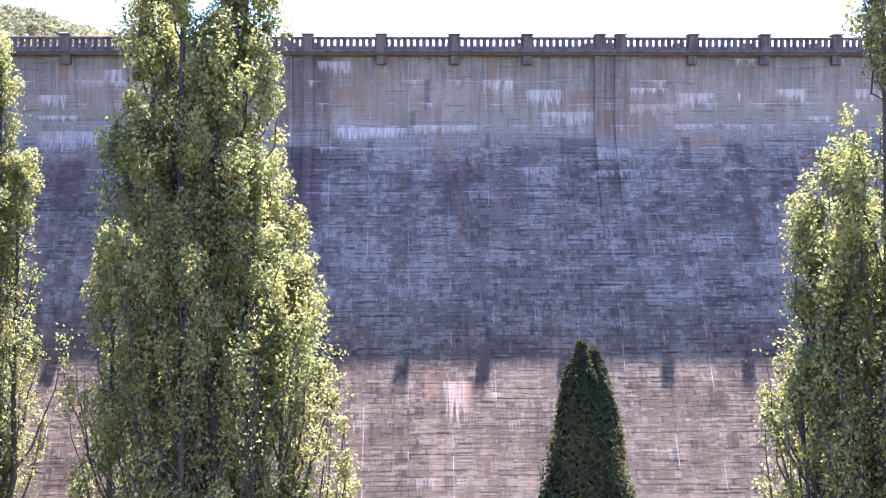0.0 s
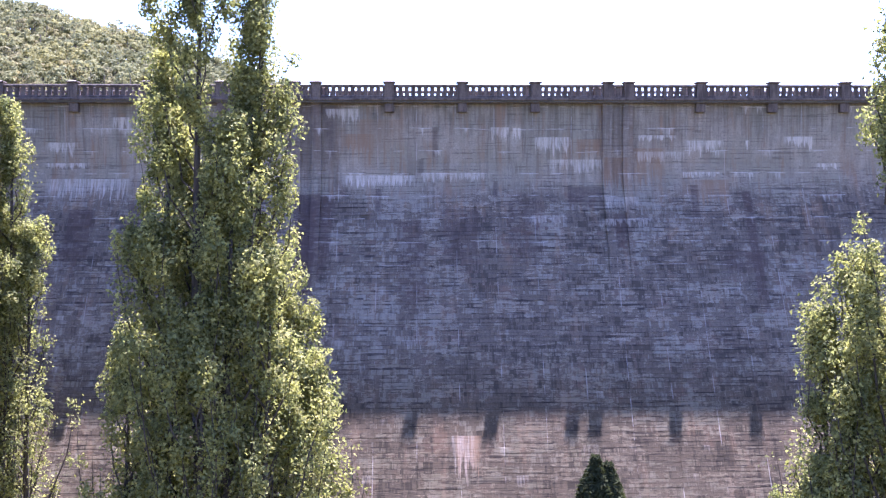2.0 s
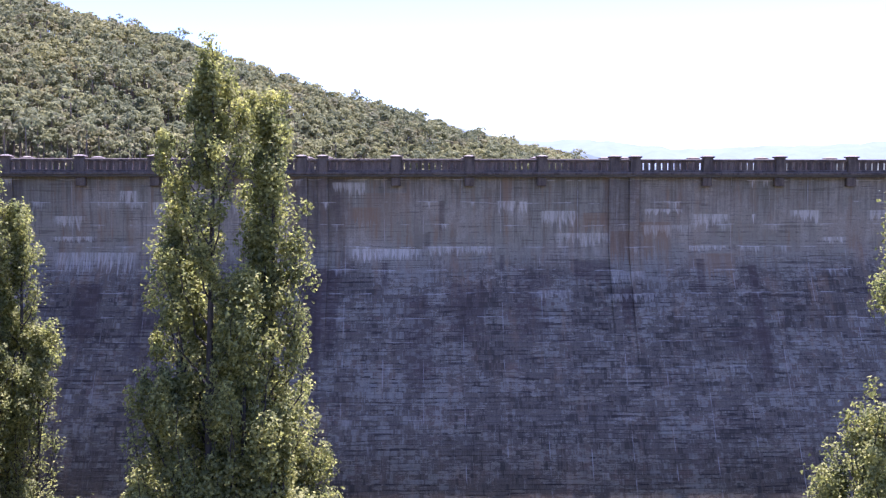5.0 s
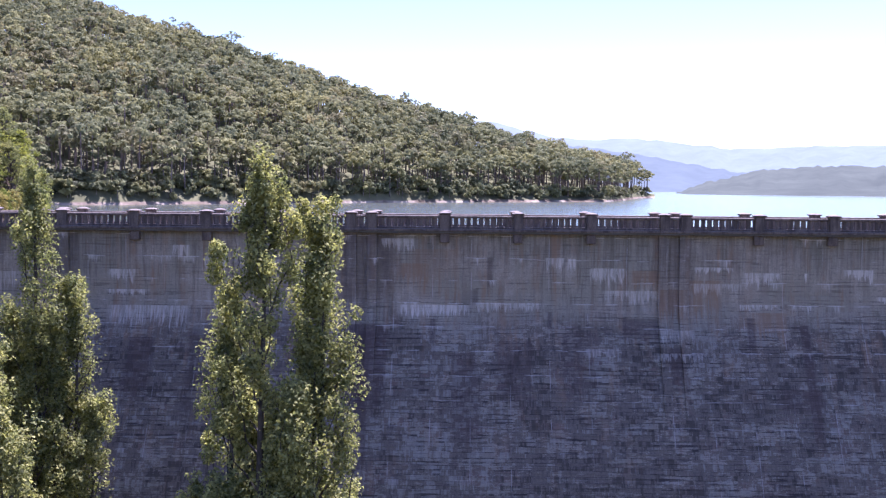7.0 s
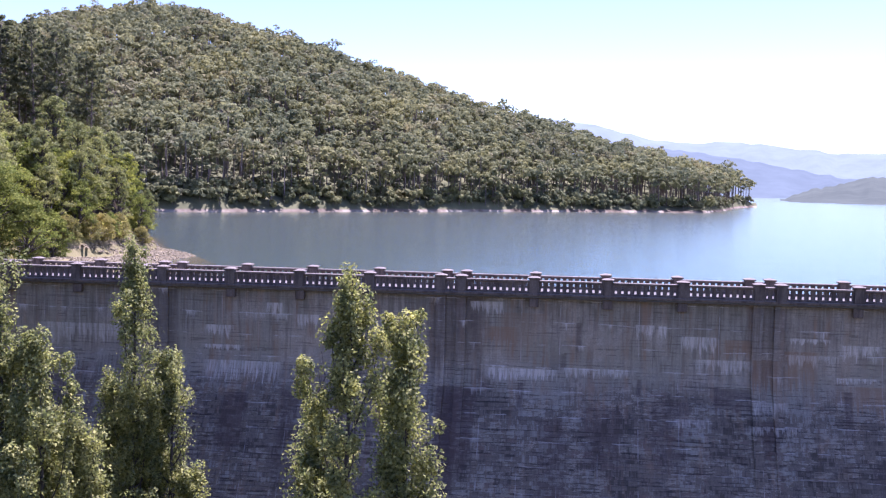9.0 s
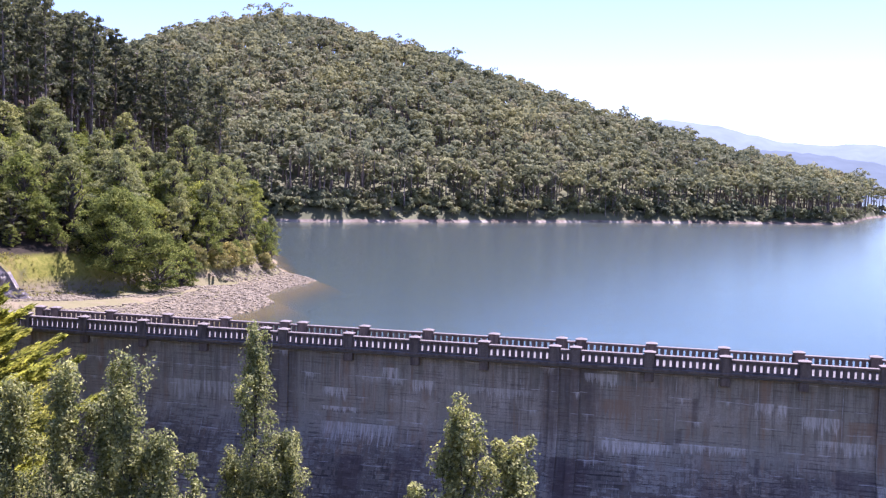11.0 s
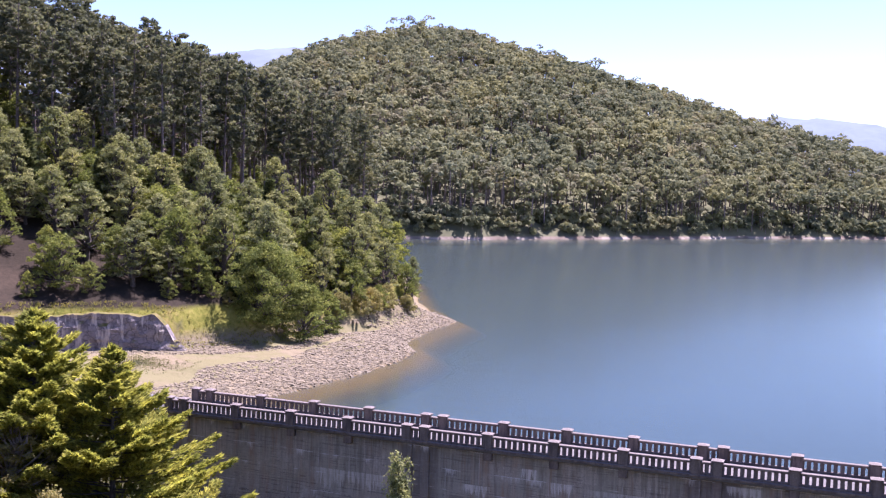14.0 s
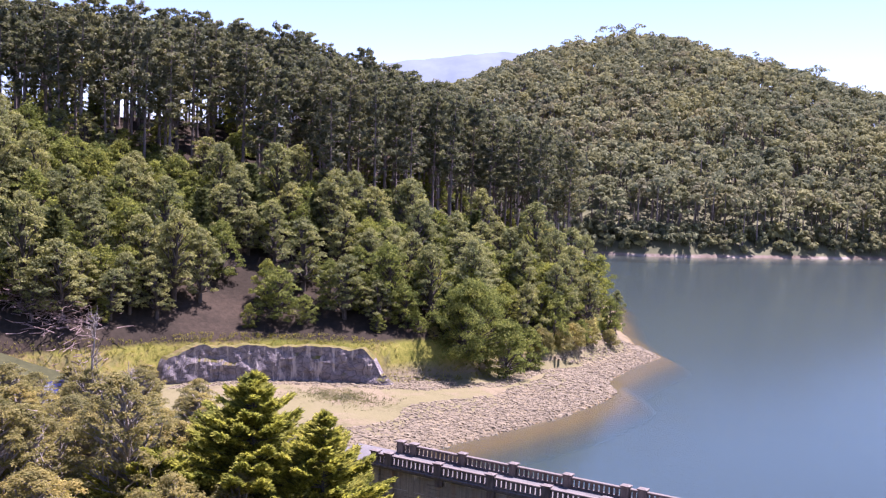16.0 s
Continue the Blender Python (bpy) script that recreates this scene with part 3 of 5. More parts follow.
def rock_material():
    """Cut rock: dark grey-brown, jointed, with pale runs of earth down it."""
    n = Nodes("cut_rock")
    a = n.noise(n.pos((1, 1, 1.4)), 0.9, 8, 0.7)
    run = n.noise(n.pos((1.1, 1.1, 0.12)), 1.0, 6, 0.65)
    cell = n.add("ShaderNodeTexVoronoi", 0, props={"feature": "DISTANCE_TO_EDGE"}, Vector=n.pos((0.8, 0.8, 1.3)), Scale=0.9)
    c = n.ramp(a, [(0.35, (0.11, 0.095, 0.092)), (0.5, (0.18, 0.155, 0.15)), (0.66, (0.26, 0.22, 0.2))])
    c = n.mix(n.ramp(cell, [(0.0, 0.6), (0.06, 0.0)]), c, (0.035, 0.03, 0.028))
    c = n.mix(n.ramp(run, [(0.55, 0.0), (0.63, 0.9)]), c, (0.42, 0.36, 0.3))
    up = n.add("ShaderNodeSeparateXYZ", 2, i0=n.add("ShaderNodeNewGeometry", 1))
    turf = n.ramp(a, [(0.38, (0.08, 0.08, 0.02)), (0.5, (0.13, 0.115, 0.035)), (0.62, (0.17, 0.125, 0.06))])
    c = n.mix(n.ramp(up, [(0.5, 0.0), (0.66, 1.0)]), c, turf)
    return n.surface(n.principled(c, 0.92, n.bump(a, 0.8, 0.2), Specular_IOR_Level=0.1))


def rock_face():
    """The cut behind the flat: a strip of blocky rock with ledges, sinking at both ends."""
    pts = np.array(FACE[2:8])
    seg = np.hypot(*np.diff(pts, axis=0).T)
    s = np.concatenate([[0], np.cumsum(seg)])
    u = np.arange(0.0, s[-1] - 2.5, 0.28)
    cx, cy = np.interp(u, s, pts[:, 0]), np.interp(u, s, pts[:, 1])
    tx, ty = np.gradient(cx), np.gradient(cy)
    ln = np.hypot(tx, ty)
    ox, oy = ty / ln, -tx / ln
    top = bank_height(cx - ox * 3.4, cy - oy * 3.4) + 0.05
    tall = smooth((u + 1.5) / 3) * smooth((u[-1] + 0.6 - u) / 9)
    top = 33.8 + (top - 33.8) * tall + 0.28 * waves(u, 0 * u, 0.9, 75) + 0.12 * waves(u, 0 * u, 3.1, 76)
    rows_ = 15
    k = np.linspace(0, 1, rows_)[:, None]
    z = 33.6 + (top - 33.6) * k
    uu = u[None] + 0 * z
    block = 0.55 * waves(uu, z * 1.3, 0.9, 71) + 0.3 * np.round(1.6 * waves(uu * 1.7, z * 2.2, 1.0, 72)) / 1.6 + 0.16 * waves(uu * 4, z * 4, 1.0, 73)
    out = 0.7 - 0.75 * k + 0.5 * block * np.minimum(1, 4 * (1 - k) + 0.25)
    x, y = cx + ox * out, cy + oy * out
    back = np.stack([(cx - ox * 3.0), (cy - oy * 3.0), top - 0.15], -1)[None]
    v = np.concatenate([np.stack([x, y, z + 0.1 * waves(uu * 2, z * 2, 1.0, 74)], -1), back]).reshape(-1, 3)
    nx, ny = len(u), rows_ + 1
    i = np.arange((ny - 1) * (nx - 1))
    r, c = i // (nx - 1), i % (nx - 1)
    return v, np.stack([r * nx + c, r * nx + c + 1, (r + 1) * nx + c + 1, (r + 1) * nx + c], 1)


M_ROCK = rock_material()
thing("rock_face", (0, 0, 0), "low dark cut rock face below the grassy terrace", "rock face", kind="structure", data=mesh_of("rock_face", *rock_face(), M_ROCK))


def valley_height(x, y):
    s = smooth((-x - 28 + 0.02 * (y - 40)) / 38)
    r = smooth((x - 42) / 45)
    back = smooth((-y - 60) / 300)
    return 4 + 34 * s + 36 * r + 0.25 * np.maximum(np.abs(x) - 90, 0) * (0.4 + 0.6 * back) + 0.4 * waves(x, y, 0.1, 6)


valley_x = np.concatenate([-spaced(100, 2400, 8, 1.12)[::-1], np.linspace(-98, 98, 99), spaced(100, 2400, 8, 1.12)])
valley_y = np.concatenate([-spaced(10, 2400, 8, 1.12)[::-1], np.linspace(-8, 81.8, 46)])
thing("ground_valley", (0, 0, 0), "grassed valley floor below the dam", "ground", kind="structure",
      data=grid_mesh("ground_valley", valley_x, valley_y, valley_height, M_VALLEY))

# lake, and a shallow sheet for its bed painted deep-water blue
lake_y = np.concatenate([[81.2], spaced(90, 4600, 30, 1.15)])
thing("water", (0, 0, 0), "calm blue reservoir water with soft ripples", "water", kind="structure",
      data=grid_mesh("water", np.linspace(-2600, 2600, 30), lake_y, lambda x, y: WATER + 0 * x, M_WATER))
M_BED = ground_material("deep_water_blue_bed", [(0.011, 0.03, 0.044), (0.013, 0.033, 0.047), (0.016, 0.037, 0.05)], 0.01)
thing("ground_lake_bed", (0, 0, 0), "lake bed sheet painted dark blue as deep water", "ground", kind="structure",
      data=grid_mesh("ground_lake_bed", np.linspace(-2600, 2600, 30), lake_y, lambda x, y: 29.6 + 0 * x, M_BED))

# far hill, laid out by bearing and distance from the dam
AZ = [-9.95, -9.6, -9.1, -8.2, -7.4, -4, -0.3, 4.5, 8.8, 13.7, 16.8, 19.9, 22.9, 27.7, 31.9, 36, 44, 60]
TOPZ = [33, 35, 38, 40, 43, 53, 67, 81, 100, 125, 138, 151, 156, 135, 108, 96, 84, 80]
TOPD = [960, 950, 940, 920, 900, 850, 800, 790, 800, 830, 850, 870, 880, 850, 800, 770, 740, 700]
SHORED = [958, 940, 900, 720, 675, 640, 612, 568, 536, 505, 488, 478, 472, 458, 445, 432, 410, 380]


def hill_height(x, y):
    az = np.degrees(np.arctan2(-x, y))
    d = np.hypot(x, y)
    top, dt, ds = np.interp(az, AZ, TOPZ), np.interp(az, AZ, TOPD), np.interp(az, AZ, SHORED)
    ds = ds + 5 * waves(x, y, 0.05, 21)
    t = (d - ds) / np.maximum(dt - ds, 8)
    rise = np.where(t < 1, np.sin(np.clip(t, 0, 1) * np.pi / 2) ** 1.05, 1 - 0.35 * np.maximum(t - 1, 0) ** 1.4)
    rise = np.where(t < 0, np.maximum(t * 4, -0.4), rise)
    gully = 1 + 0.10 * waves(az, d / 120, 0.9, 12) * np.clip(t, 0, 1) * np.clip(1 - t, 0, 1)
    beach = smooth((d - ds) / 3) * 1.2 + smooth((d - ds - 4) / 6) * 1.5
    return WATER - 0.6 + beach + (np.maximum(top, 34) - WATER) * rise * gully


def polar_mesh(name, azs, ds, material):
    A, D = np.meshgrid(np.radians(azs), ds)
    X, Y = -np.sin(A) * D, np.cos(A) * D
    v = np.stack([X, Y, hill_height(X, Y)], -1).reshape(-1, 3)
    nx, ny = len(azs), len(ds)
    i = np.arange((ny - 1) * (nx - 1))
    r, c = i // (nx - 1), i % (nx - 1)
    f = np.stack([r * nx + c + 1, r * nx + c, (r + 1) * nx + c, (r + 1) * nx + c + 1], 1)
    return mesh_of(name, v, f, material, True)


def far_floor():
    n = Nodes("far_shore_and_floor")
    z = n.add("ShaderNodeSeparateXYZ", 2, i0=n.add("ShaderNodeNewGeometry"))
    a = n.noise(n.pos(), 0.06, 7, 0.65)
    sand = n.ramp(a, [(0.35, (0.08, 0.062, 0.045)), (0.5, (0.19, 0.15, 0.115)), (0.6, (0.32, 0.265, 0.21))])
    # floor tone raised to soften the dark gaps, as haze would
    litter = n.ramp(a, [(0.35, (0.075, 0.078, 0.045)), (0.6, (0.14, 0.135, 0.075))])
    h = n.math("ADD", z, n.math("MULTIPLY", n.math("SUBTRACT", a, 0.5), 3.0))
    c = n.mix(n.ramp(n.math("DIVIDE", n.math("SUBTRACT", h, 32.0), 6.0), [(0.2, 0.0), (0.32, 1.0)]), sand, litter)
    # below the waterline the same painted deep-water blue
    c = n.mix(n.ramp(n.math("DIVIDE", n.math("SUBTRACT", z, 30.0), 4.0), [(0.1, 0.0), (0.55, 1.0)]), (0.012, 0.034, 0.062), c)
    return n.surface(n.principled(c, 0.95, Specular_IOR_Level=0.0))


thing("ground_far_hill", (0, 0, 0), "wooded hill rising over a pale shore across the lake", "hill", kind="structure",
      data=polar_mesh("ground_far_hill", np.linspace(-10, 60, 260), np.concatenate([np.linspace(360, 760, 120), np.linspace(770, 1300, 40)]), far_floor()))


def ridge(name, label, dist, pts, depth, material, seed, rough):
    """A far range: its skyline by bearing (degrees) and height (m), falling off before and behind."""
    az = np.linspace(pts[0][0], pts[-1][0], 220)
    top = np.interp(az, [p[0] for p in pts], [p[1] for p in pts])
    top = np.convolve(np.pad(top, 4, "edge"), np.ones(9) / 9, "valid")
    g = np.random.default_rng(seed)
    top = top + rough * g.normal(size=len(az)) + rough * 2 * waves(az, az * 0, 3.0, seed)
    rows = []
    for k, (dd, hh) in enumerate([(-1.0, 0.0), (-0.6, 0.35), (-0.3, 0.72), (0.0, 1.0), (0.5, 0.7), (1.2, 0.0)]):
        d = dist + depth * dd + (depth * 0.12 * waves(az, az * 0 + k, 2.0, seed + 1) if k in (1, 2) else 0)
        a = np.radians(az)
        rows.append(np.stack([-np.sin(a) * d, np.cos(a) * d, 30 + (top - 30) * hh], 1))
    v = np.concatenate(rows)
    n = len(az)
    f = np.array([[k * n + i + 1, k * n + i, (k + 1) * n + i, (k + 1) * n + i + 1] for k in range(5) for i in range(n - 1)])
    thing(name, (0, 0, 0), label, "mountain range", kind="structure", data=mesh_of(name, v, f, material, True))


ridge("backdrop_near_range", "low wooded range across the lake, green with painted haze", 1750,
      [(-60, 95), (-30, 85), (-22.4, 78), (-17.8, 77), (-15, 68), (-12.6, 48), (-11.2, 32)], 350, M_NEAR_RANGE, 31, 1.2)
ridge("backdrop_mid_range", "forested range beyond the lake, blue haze painted in", 2700,
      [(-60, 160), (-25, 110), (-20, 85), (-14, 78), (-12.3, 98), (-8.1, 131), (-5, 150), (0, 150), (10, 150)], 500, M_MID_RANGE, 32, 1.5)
ridge("backdrop_far_range", "mountain range on the horizon with pale blue haze painted in", 3900,
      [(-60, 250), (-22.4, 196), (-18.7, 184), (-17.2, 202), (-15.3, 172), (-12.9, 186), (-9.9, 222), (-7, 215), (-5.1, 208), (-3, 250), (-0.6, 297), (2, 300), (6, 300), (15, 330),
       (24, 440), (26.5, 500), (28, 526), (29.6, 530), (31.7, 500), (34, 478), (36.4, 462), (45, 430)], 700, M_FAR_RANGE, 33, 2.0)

# ---- dam ----
dam = thing("dam", (0, 0, 0), "tall weathered concrete gravity dam with stained sloping face", "dam")
X0, X1 = -64.0, 84.0
KNEE = 32.6
FACE_Y = 77.6


def face_y(z):
    """Downstream face: upright above, battered below, with a rounded knee."""
    d = KNEE - z
    if d <= -1.5:
        return FACE_Y
    if d < 1.5:
        return FACE_Y - 0.56 * (d + 1.5) ** 2 / 6.0
    return FACE_Y - 0.56 * d


BATTER = KNEE - 1.5
PANEL, LIFT = 2.95, 1.22


def panel_arrays(g, w, z0, z1):
    """One cast panel of the face: a few form boards, each at its own depth, with open joints."""
    cuts = np.array([0, 0.25 + g.uniform(-0.06, 0.06), 0.5 + g.uniform(-0.06, 0.06), 0.76 + g.uniform(-0.06, 0.06), 1.0])
    chunks = []
    for c0, c1 in zip(cuts, cuts[1:]):
        za, zb = z0 + (z1 - z0) * c0, z0 + (z1 - z0) * c1
        out = g.uniform(0.0, 0.006)
        s0, s1 = g.uniform(-0.004, 0.004, 2)
        j = 0.014
        ya, yb = face_y(za + j) - out, face_y(zb - j) - out
        v = np.array([(j, ya + s0, za + j), (w - j, ya + s1, za + j), (w - j, yb + s1, zb - j), (j, yb + s0, zb - j),
                      (0, face_y(za) + 0.022, za), (w, face_y(za) + 0.022, za), (w, face_y(zb) + 0.022, zb), (0, face_y(zb) + 0.022, zb)])
        f = np.array([[0, 1, 2, 3], [4, 5, 1, 0], [5, 6, 2, 1], [6, 7, 3, 2], [7, 4, 0, 3]])
        chunks.append((v, f))
    return joined(chunks)


def smooth_panel(g, w, z0, z1):
    out = g.uniform(0, 0.01)
    zs = np.linspace(z0 + 0.006, z1 - 0.006, 4)
    v = np.array([(sx, face_y(s) - out, s) for s in zs for sx in (0.006, w - 0.006)])
    return v, np.array([[2 * i, 2 * i + 1, 2 * i + 3, 2 * i + 2] for i in range(3)])


core = bmesh.new()
prof = [(90, -4), (FACE_Y + 0.12 - 0.56 * (KNEE + 4), -4)] + [(face_y(zz) + 0.12, zz) for zz in np.linspace(0, 38.4, 40)] + [(81.9, 38.4), (82.2, 20)]
ends = [[core.verts.new((xx, yy, zz)) for yy, zz in prof] for xx in (X0, X1)]
for i in range(len(prof)):
    k = (i + 1) % len(prof)
    core.faces.new((ends[0][i], ends[0][k], ends[1][k], ends[1][i]))
core.faces.new(ends[0][::-1])
core.faces.new(ends[1])
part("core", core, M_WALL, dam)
# walkway slab and cornice
part("walkway", box_bm(X0, X1, 77.02, 81.9, 38.42, 38.76, 0.02), M_DECK, dam, "worn concrete crest walkway")
corn = box_bm(X0, X1, 76.88, 77.6, 38.56, 38.752, 0.02)
box_bm(X0, X1, 77.1, 77.58, 38.36, 38.552, 0.02, corn)
part("cornice", corn, M_TRIM, dam, "dark moulded concrete cornice")

BAY, PAIR = 5.53, 1.57
PERIOD = 4 * BAY + PAIR
posts, pairs, bays = [], [], []
for k in range(-3, 5):
    right = -9.66 + PERIOD * k
    pairs.append(right - PAIR / 2)
    xs = [right - PAIR, right] + [right + BAY * i for i in (1, 2, 3)]
    nxt = xs[1:] + [right + 4 * BAY]
    posts += [(x, i < 2) for i, x in enumerate(xs)]
    bays += [(a, b) for a, b in zip(xs, nxt)]
posts = [p for p in posts if X0 + 0.5 < p[0] < X1 - 0.5]
bays = [b for b in bays if X0 + 0.5 < b[0] and b[1] < X1 - 0.5]

corbel_me = None
pilaster_me = None
for x, paired in posts:
    if paired:
        if pilaster_me is None:
            bm = bmesh.new()
            zs = np.linspace(24.0, 38.42, 25)
            for side in (-0.36, 0.36):
                for s in zs:
                    bm.verts.new((side, face_y(s) - 0.28 * min(1, (s - 24.0) / 6), s))
                    bm.verts.new((side, face_y(s) + 0.05, s))
            bm.verts.ensure_lookup_table()
            n = len(zs)
            at = lambda sd, i, b: bm.verts[(sd * n + i) * 2 + b]
            for i in range(n - 1):
                bm.faces.new((at(0, i, 0), at(1, i, 0), at(1, i + 1, 0), at(0, i + 1, 0)))
                bm.faces.new((at(0, i, 1), at(0, i, 0), at(0, i + 1, 0), at(0, i + 1, 1)))
                bm.faces.new((at(1, i, 0), at(1, i, 1), at(1, i + 1, 1), at(1, i + 1, 0)))
            pilaster_me = bpy.data.meshes.new("pilaster")
            bm.to_mesh(pilaster_me)
            bm.free()
            pilaster_me.materials.append(M_WALL)
        part("pilaster", pilaster_me, M_WALL, dam).location.x = x
    else:
        if corbel_me is None:
            bm = box_bm(-0.36, 0.36, 77.16, 77.62, 37.7, 38.36, 0.03)
            corbel_me = bpy.data.meshes.new("corbel")
            bm.to_mesh(corbel_me)
            bm.free()
            corbel_me.materials.append(M_TRIM)
        part("corbel", corbel_me, M_TRIM, dam).location.x = x


def parapet(y, label, name="parapet"):
    """A balustrade along the crest: piers with caps, plinth and coping per bay, upright slats."""
    ob = thing(name, (0, y, 38.76), label, "parapet", "parapets along the dam crest")
    pier = box_bm(-0.36, 0.36, -0.3, 0.3, -0.2, 1.08, 0.02)
    pier_me = bpy.data.meshes.new("pier")
    pier.to_mesh(pier_me)
    pier.free()
    pier_me.materials.append(M_TRIM)
    cap = bmesh.new()
    rows = [(0.38, 0.32, 1.08), (0.46, 0.40, 1.12), (0.46, 0.40, 1.2), (0.13, 0.11, 1.3)]
    rings = [[cap.verts.new((sx * a, sy * b, zz)) for sx, sy in ((-1, -1), (1, -1), (1, 1), (-1, 1))] for a, b, zz in rows]
    for r0, r1 in zip(rings, rings[1:]):
        for i in range(4):
            cap.faces.new((r0[i], r0[(i + 1) % 4], r1[(i + 1) % 4], r1[i]))
    cap.faces.new(rings[-1])
    cap.faces.new(rings[0][::-1])
    cap_me = bpy.data.meshes.new("cap")
    cap.to_mesh(cap_me)
    cap.free()
    cap_me.materials.append(M_TRIM)
    for x, _ in posts:
        p = part("pier", pier_me, M_TRIM, ob)
        p.location.x = x
        part("cap", cap_me, M_TRIM, p)
    slat = box_bm(-0.155, 0.155, -0.09, 0.09, 0.16, 0.81, 0.015)
    slat_me = bpy.data.meshes.new("slat")
    slat.to_mesh(slat_me)
    slat.free()
    slat_me.materials.append(M_TRIM)
    for a, b in bays:
        a, b = a + 0.355, b - 0.355
        part("coping", box_bm(a, b, -0.2, 0.2, 0.8, 1.0, 0.035), M_TRIM, ob)
        part("plinth", box_bm(a, b, -0.16, 0.16, -0.02, 0.17, 0.02), M_TRIM, ob)
        n = 10 if b - a > 3 else 2
        pitch = (b - a) / n
        for i in range(n + 1):
            s = part("slat", slat_me, M_TRIM, ob)
            s.location.x = a + i * pitch
            if i in (0, n):
                s.scale.x = 0.5
                s.location.x += 0.078 if i == 0 else -0.078
    return ob


parapet(77.24, "weathered concrete balustrade with capped piers, downstream side")
parapet(81.55, "weathered concrete balustrade with capped piers, lake side")

# ---- trees ----
def poplar_arrays(seed, height, width, tops, count, leaf=0.12):
    """A fastigiate poplar: steep limbs from one trunk, leaves gathered along them in tufts. tops: (dx, dy, height share) of each leader."""
    g = np.random.default_rng(seed)
    wood = []
    cents, outs, fulls = [], [], []
    for dx, dy, share in tops:
        H = height * share
        zz = np.linspace(0, 1, 14)
        bend = smooth(zz / 0.35)
        spine = np.stack([dx * bend + 0.15 * np.sin(zz * 7 + seed), dy * bend + 0.15 * np.cos(zz * 6), zz * H], 1)
        wood.append(tube(spine, 0.02 + 0.34 * (1 - zz) ** 0.9 * share, 8))
        n_limb = int(46 * share)
        for i in range(n_limb):
            u = (i + g.uniform(0, 1)) / n_limb
            z0 = H * (0.07 + 0.89 * u)
            env = width * (0.25 + 0.75 * smooth(z0 / H / 0.16)) * max(1 - z0 / H, 0.01) ** 0.52 * g.uniform(0.65, 1.12)
            L = min(env * g.uniform(2.0, 3.0) + 0.8, (H - z0) * 0.96 + 0.1)
            ang = g.uniform(0, 2 * np.pi)
            t = np.linspace(0, 1, 6)
            reach = env * (1 - (1 - t) ** 1.8)
            base = np.array([np.interp(z0, spine[:, 2], spine[:, 0]), np.interp(z0, spine[:, 2], spine[:, 1]), z0])
            limb = base + np.stack([np.cos(ang) * reach, np.sin(ang) * reach, L * t ** 1.15], 1)
            limb[1:] += g.normal(0, 0.12, (5, 3))
            wood.append(tube(limb, np.linspace(0.08, 0.01, 6) * (0.5 + 0.8 * (1 - u)), 4))
            n_tuft = int(6 + L * 1.3)
            full = g.uniform(0.3, 1.5)
            for k in range(n_tuft):
                q = g.uniform(0.12, 1.0) ** 0.75
                c = np.array([np.interp(q, t, limb[:, j]) for j in range(3)])
                c += g.normal(0, 1, 3) * np.array([0.24, 0.24, 0.42]) * (0.5 + 0.12 * env)
                cents.append(c)
                o = np.array([np.cos(ang), np.sin(ang), 0.5])
                outs.append(o / np.linalg.norm(o))
                fulls.append(full)
        for q in np.linspace(0.86, 1.0, 46):
            cents.append(np.array([dx, dy, H * q]) + g.normal(0, 0.1 + 1.6 * (1 - q), 3))
            outs.append(np.array([0, 0, 1.0]))
            fulls.append(1.2)
    cents, outs = np.array(cents), np.array(outs)
    w = g.uniform(0.1, 1.6, len(cents)) ** 1.8 * np.array(fulls) * (0.75 + 0.95 * smooth((cents[:, 2] / height - 0.3) / 0.6))
    pick = g.choice(len(cents), count, p=w / w.sum())
    size = g.uniform(0.14, 0.34, len(cents))
    ball = g.normal(0, 1, (count, 3))
    ball *= np.minimum(1, 1.7 / np.linalg.norm(ball, axis=1, keepdims=True))
    pts = cents[pick] + ball * size[pick][:, None] * np.array([1, 1, 1.3])
    return joined(wood), leaves(pts, leaf, leaf * 0.72, 0.2, 0.5 * outs[pick] + 0.6 * ball, g)


def plant(name, label, category, group, wood, crown, bark_mat, leaf_mat, at, turn=0.0, scale=1.0, crown_label=""):
    ob = thing(name, pose(*at, 0, 0, turn) @ Matrix.Scale(scale, 4), label, category, group)
    part("trunk", mesh_of("trunk", *wood, bark_mat, True), bark_mat, ob)
    part("crown", mesh_of("crown", *crown, leaf_mat), leaf_mat, ob, crown_label)
    return ob


def set_at(ob, at, turn, sx, sz=None):
    ob.matrix_world = pose(*at, 0, 0, turn) @ Matrix.Diagonal((sx, sx, sz or sx, 1))
    return ob


def repeat(ob, at, turn, sx, sz=None):
    m = pose(*at, 0, 0, turn)
    c = copy_thing(ob, m)
    c.matrix_world = m @ Matrix.Diagonal((sx, sx, sz or sx, 1))
    return c


def vz(x, y):
    return float(valley_height(np.array([x]), np.array([y]))[0])


def bz(x, y):
    return float(bank_height(np.array([x]), np.array([y]))[0])


def leaders(tall, reach, count, seed, fall=0.5):
    """The given tall leaders, and lesser ones round them that step down towards the outside."""
    g = np.random.default_rng(seed)
    out = list(tall)
    for k in range(count):
        q = math.sqrt((k + 0.6) / count)
        a = 2.4 * k + g.uniform(-0.4, 0.4)
        out.append((math.cos(a) * reach * q, math.sin(a) * reach * q, 0.88 - fall * q ** 1.3 + g.uniform(-0.06, 0.05)))
    return out


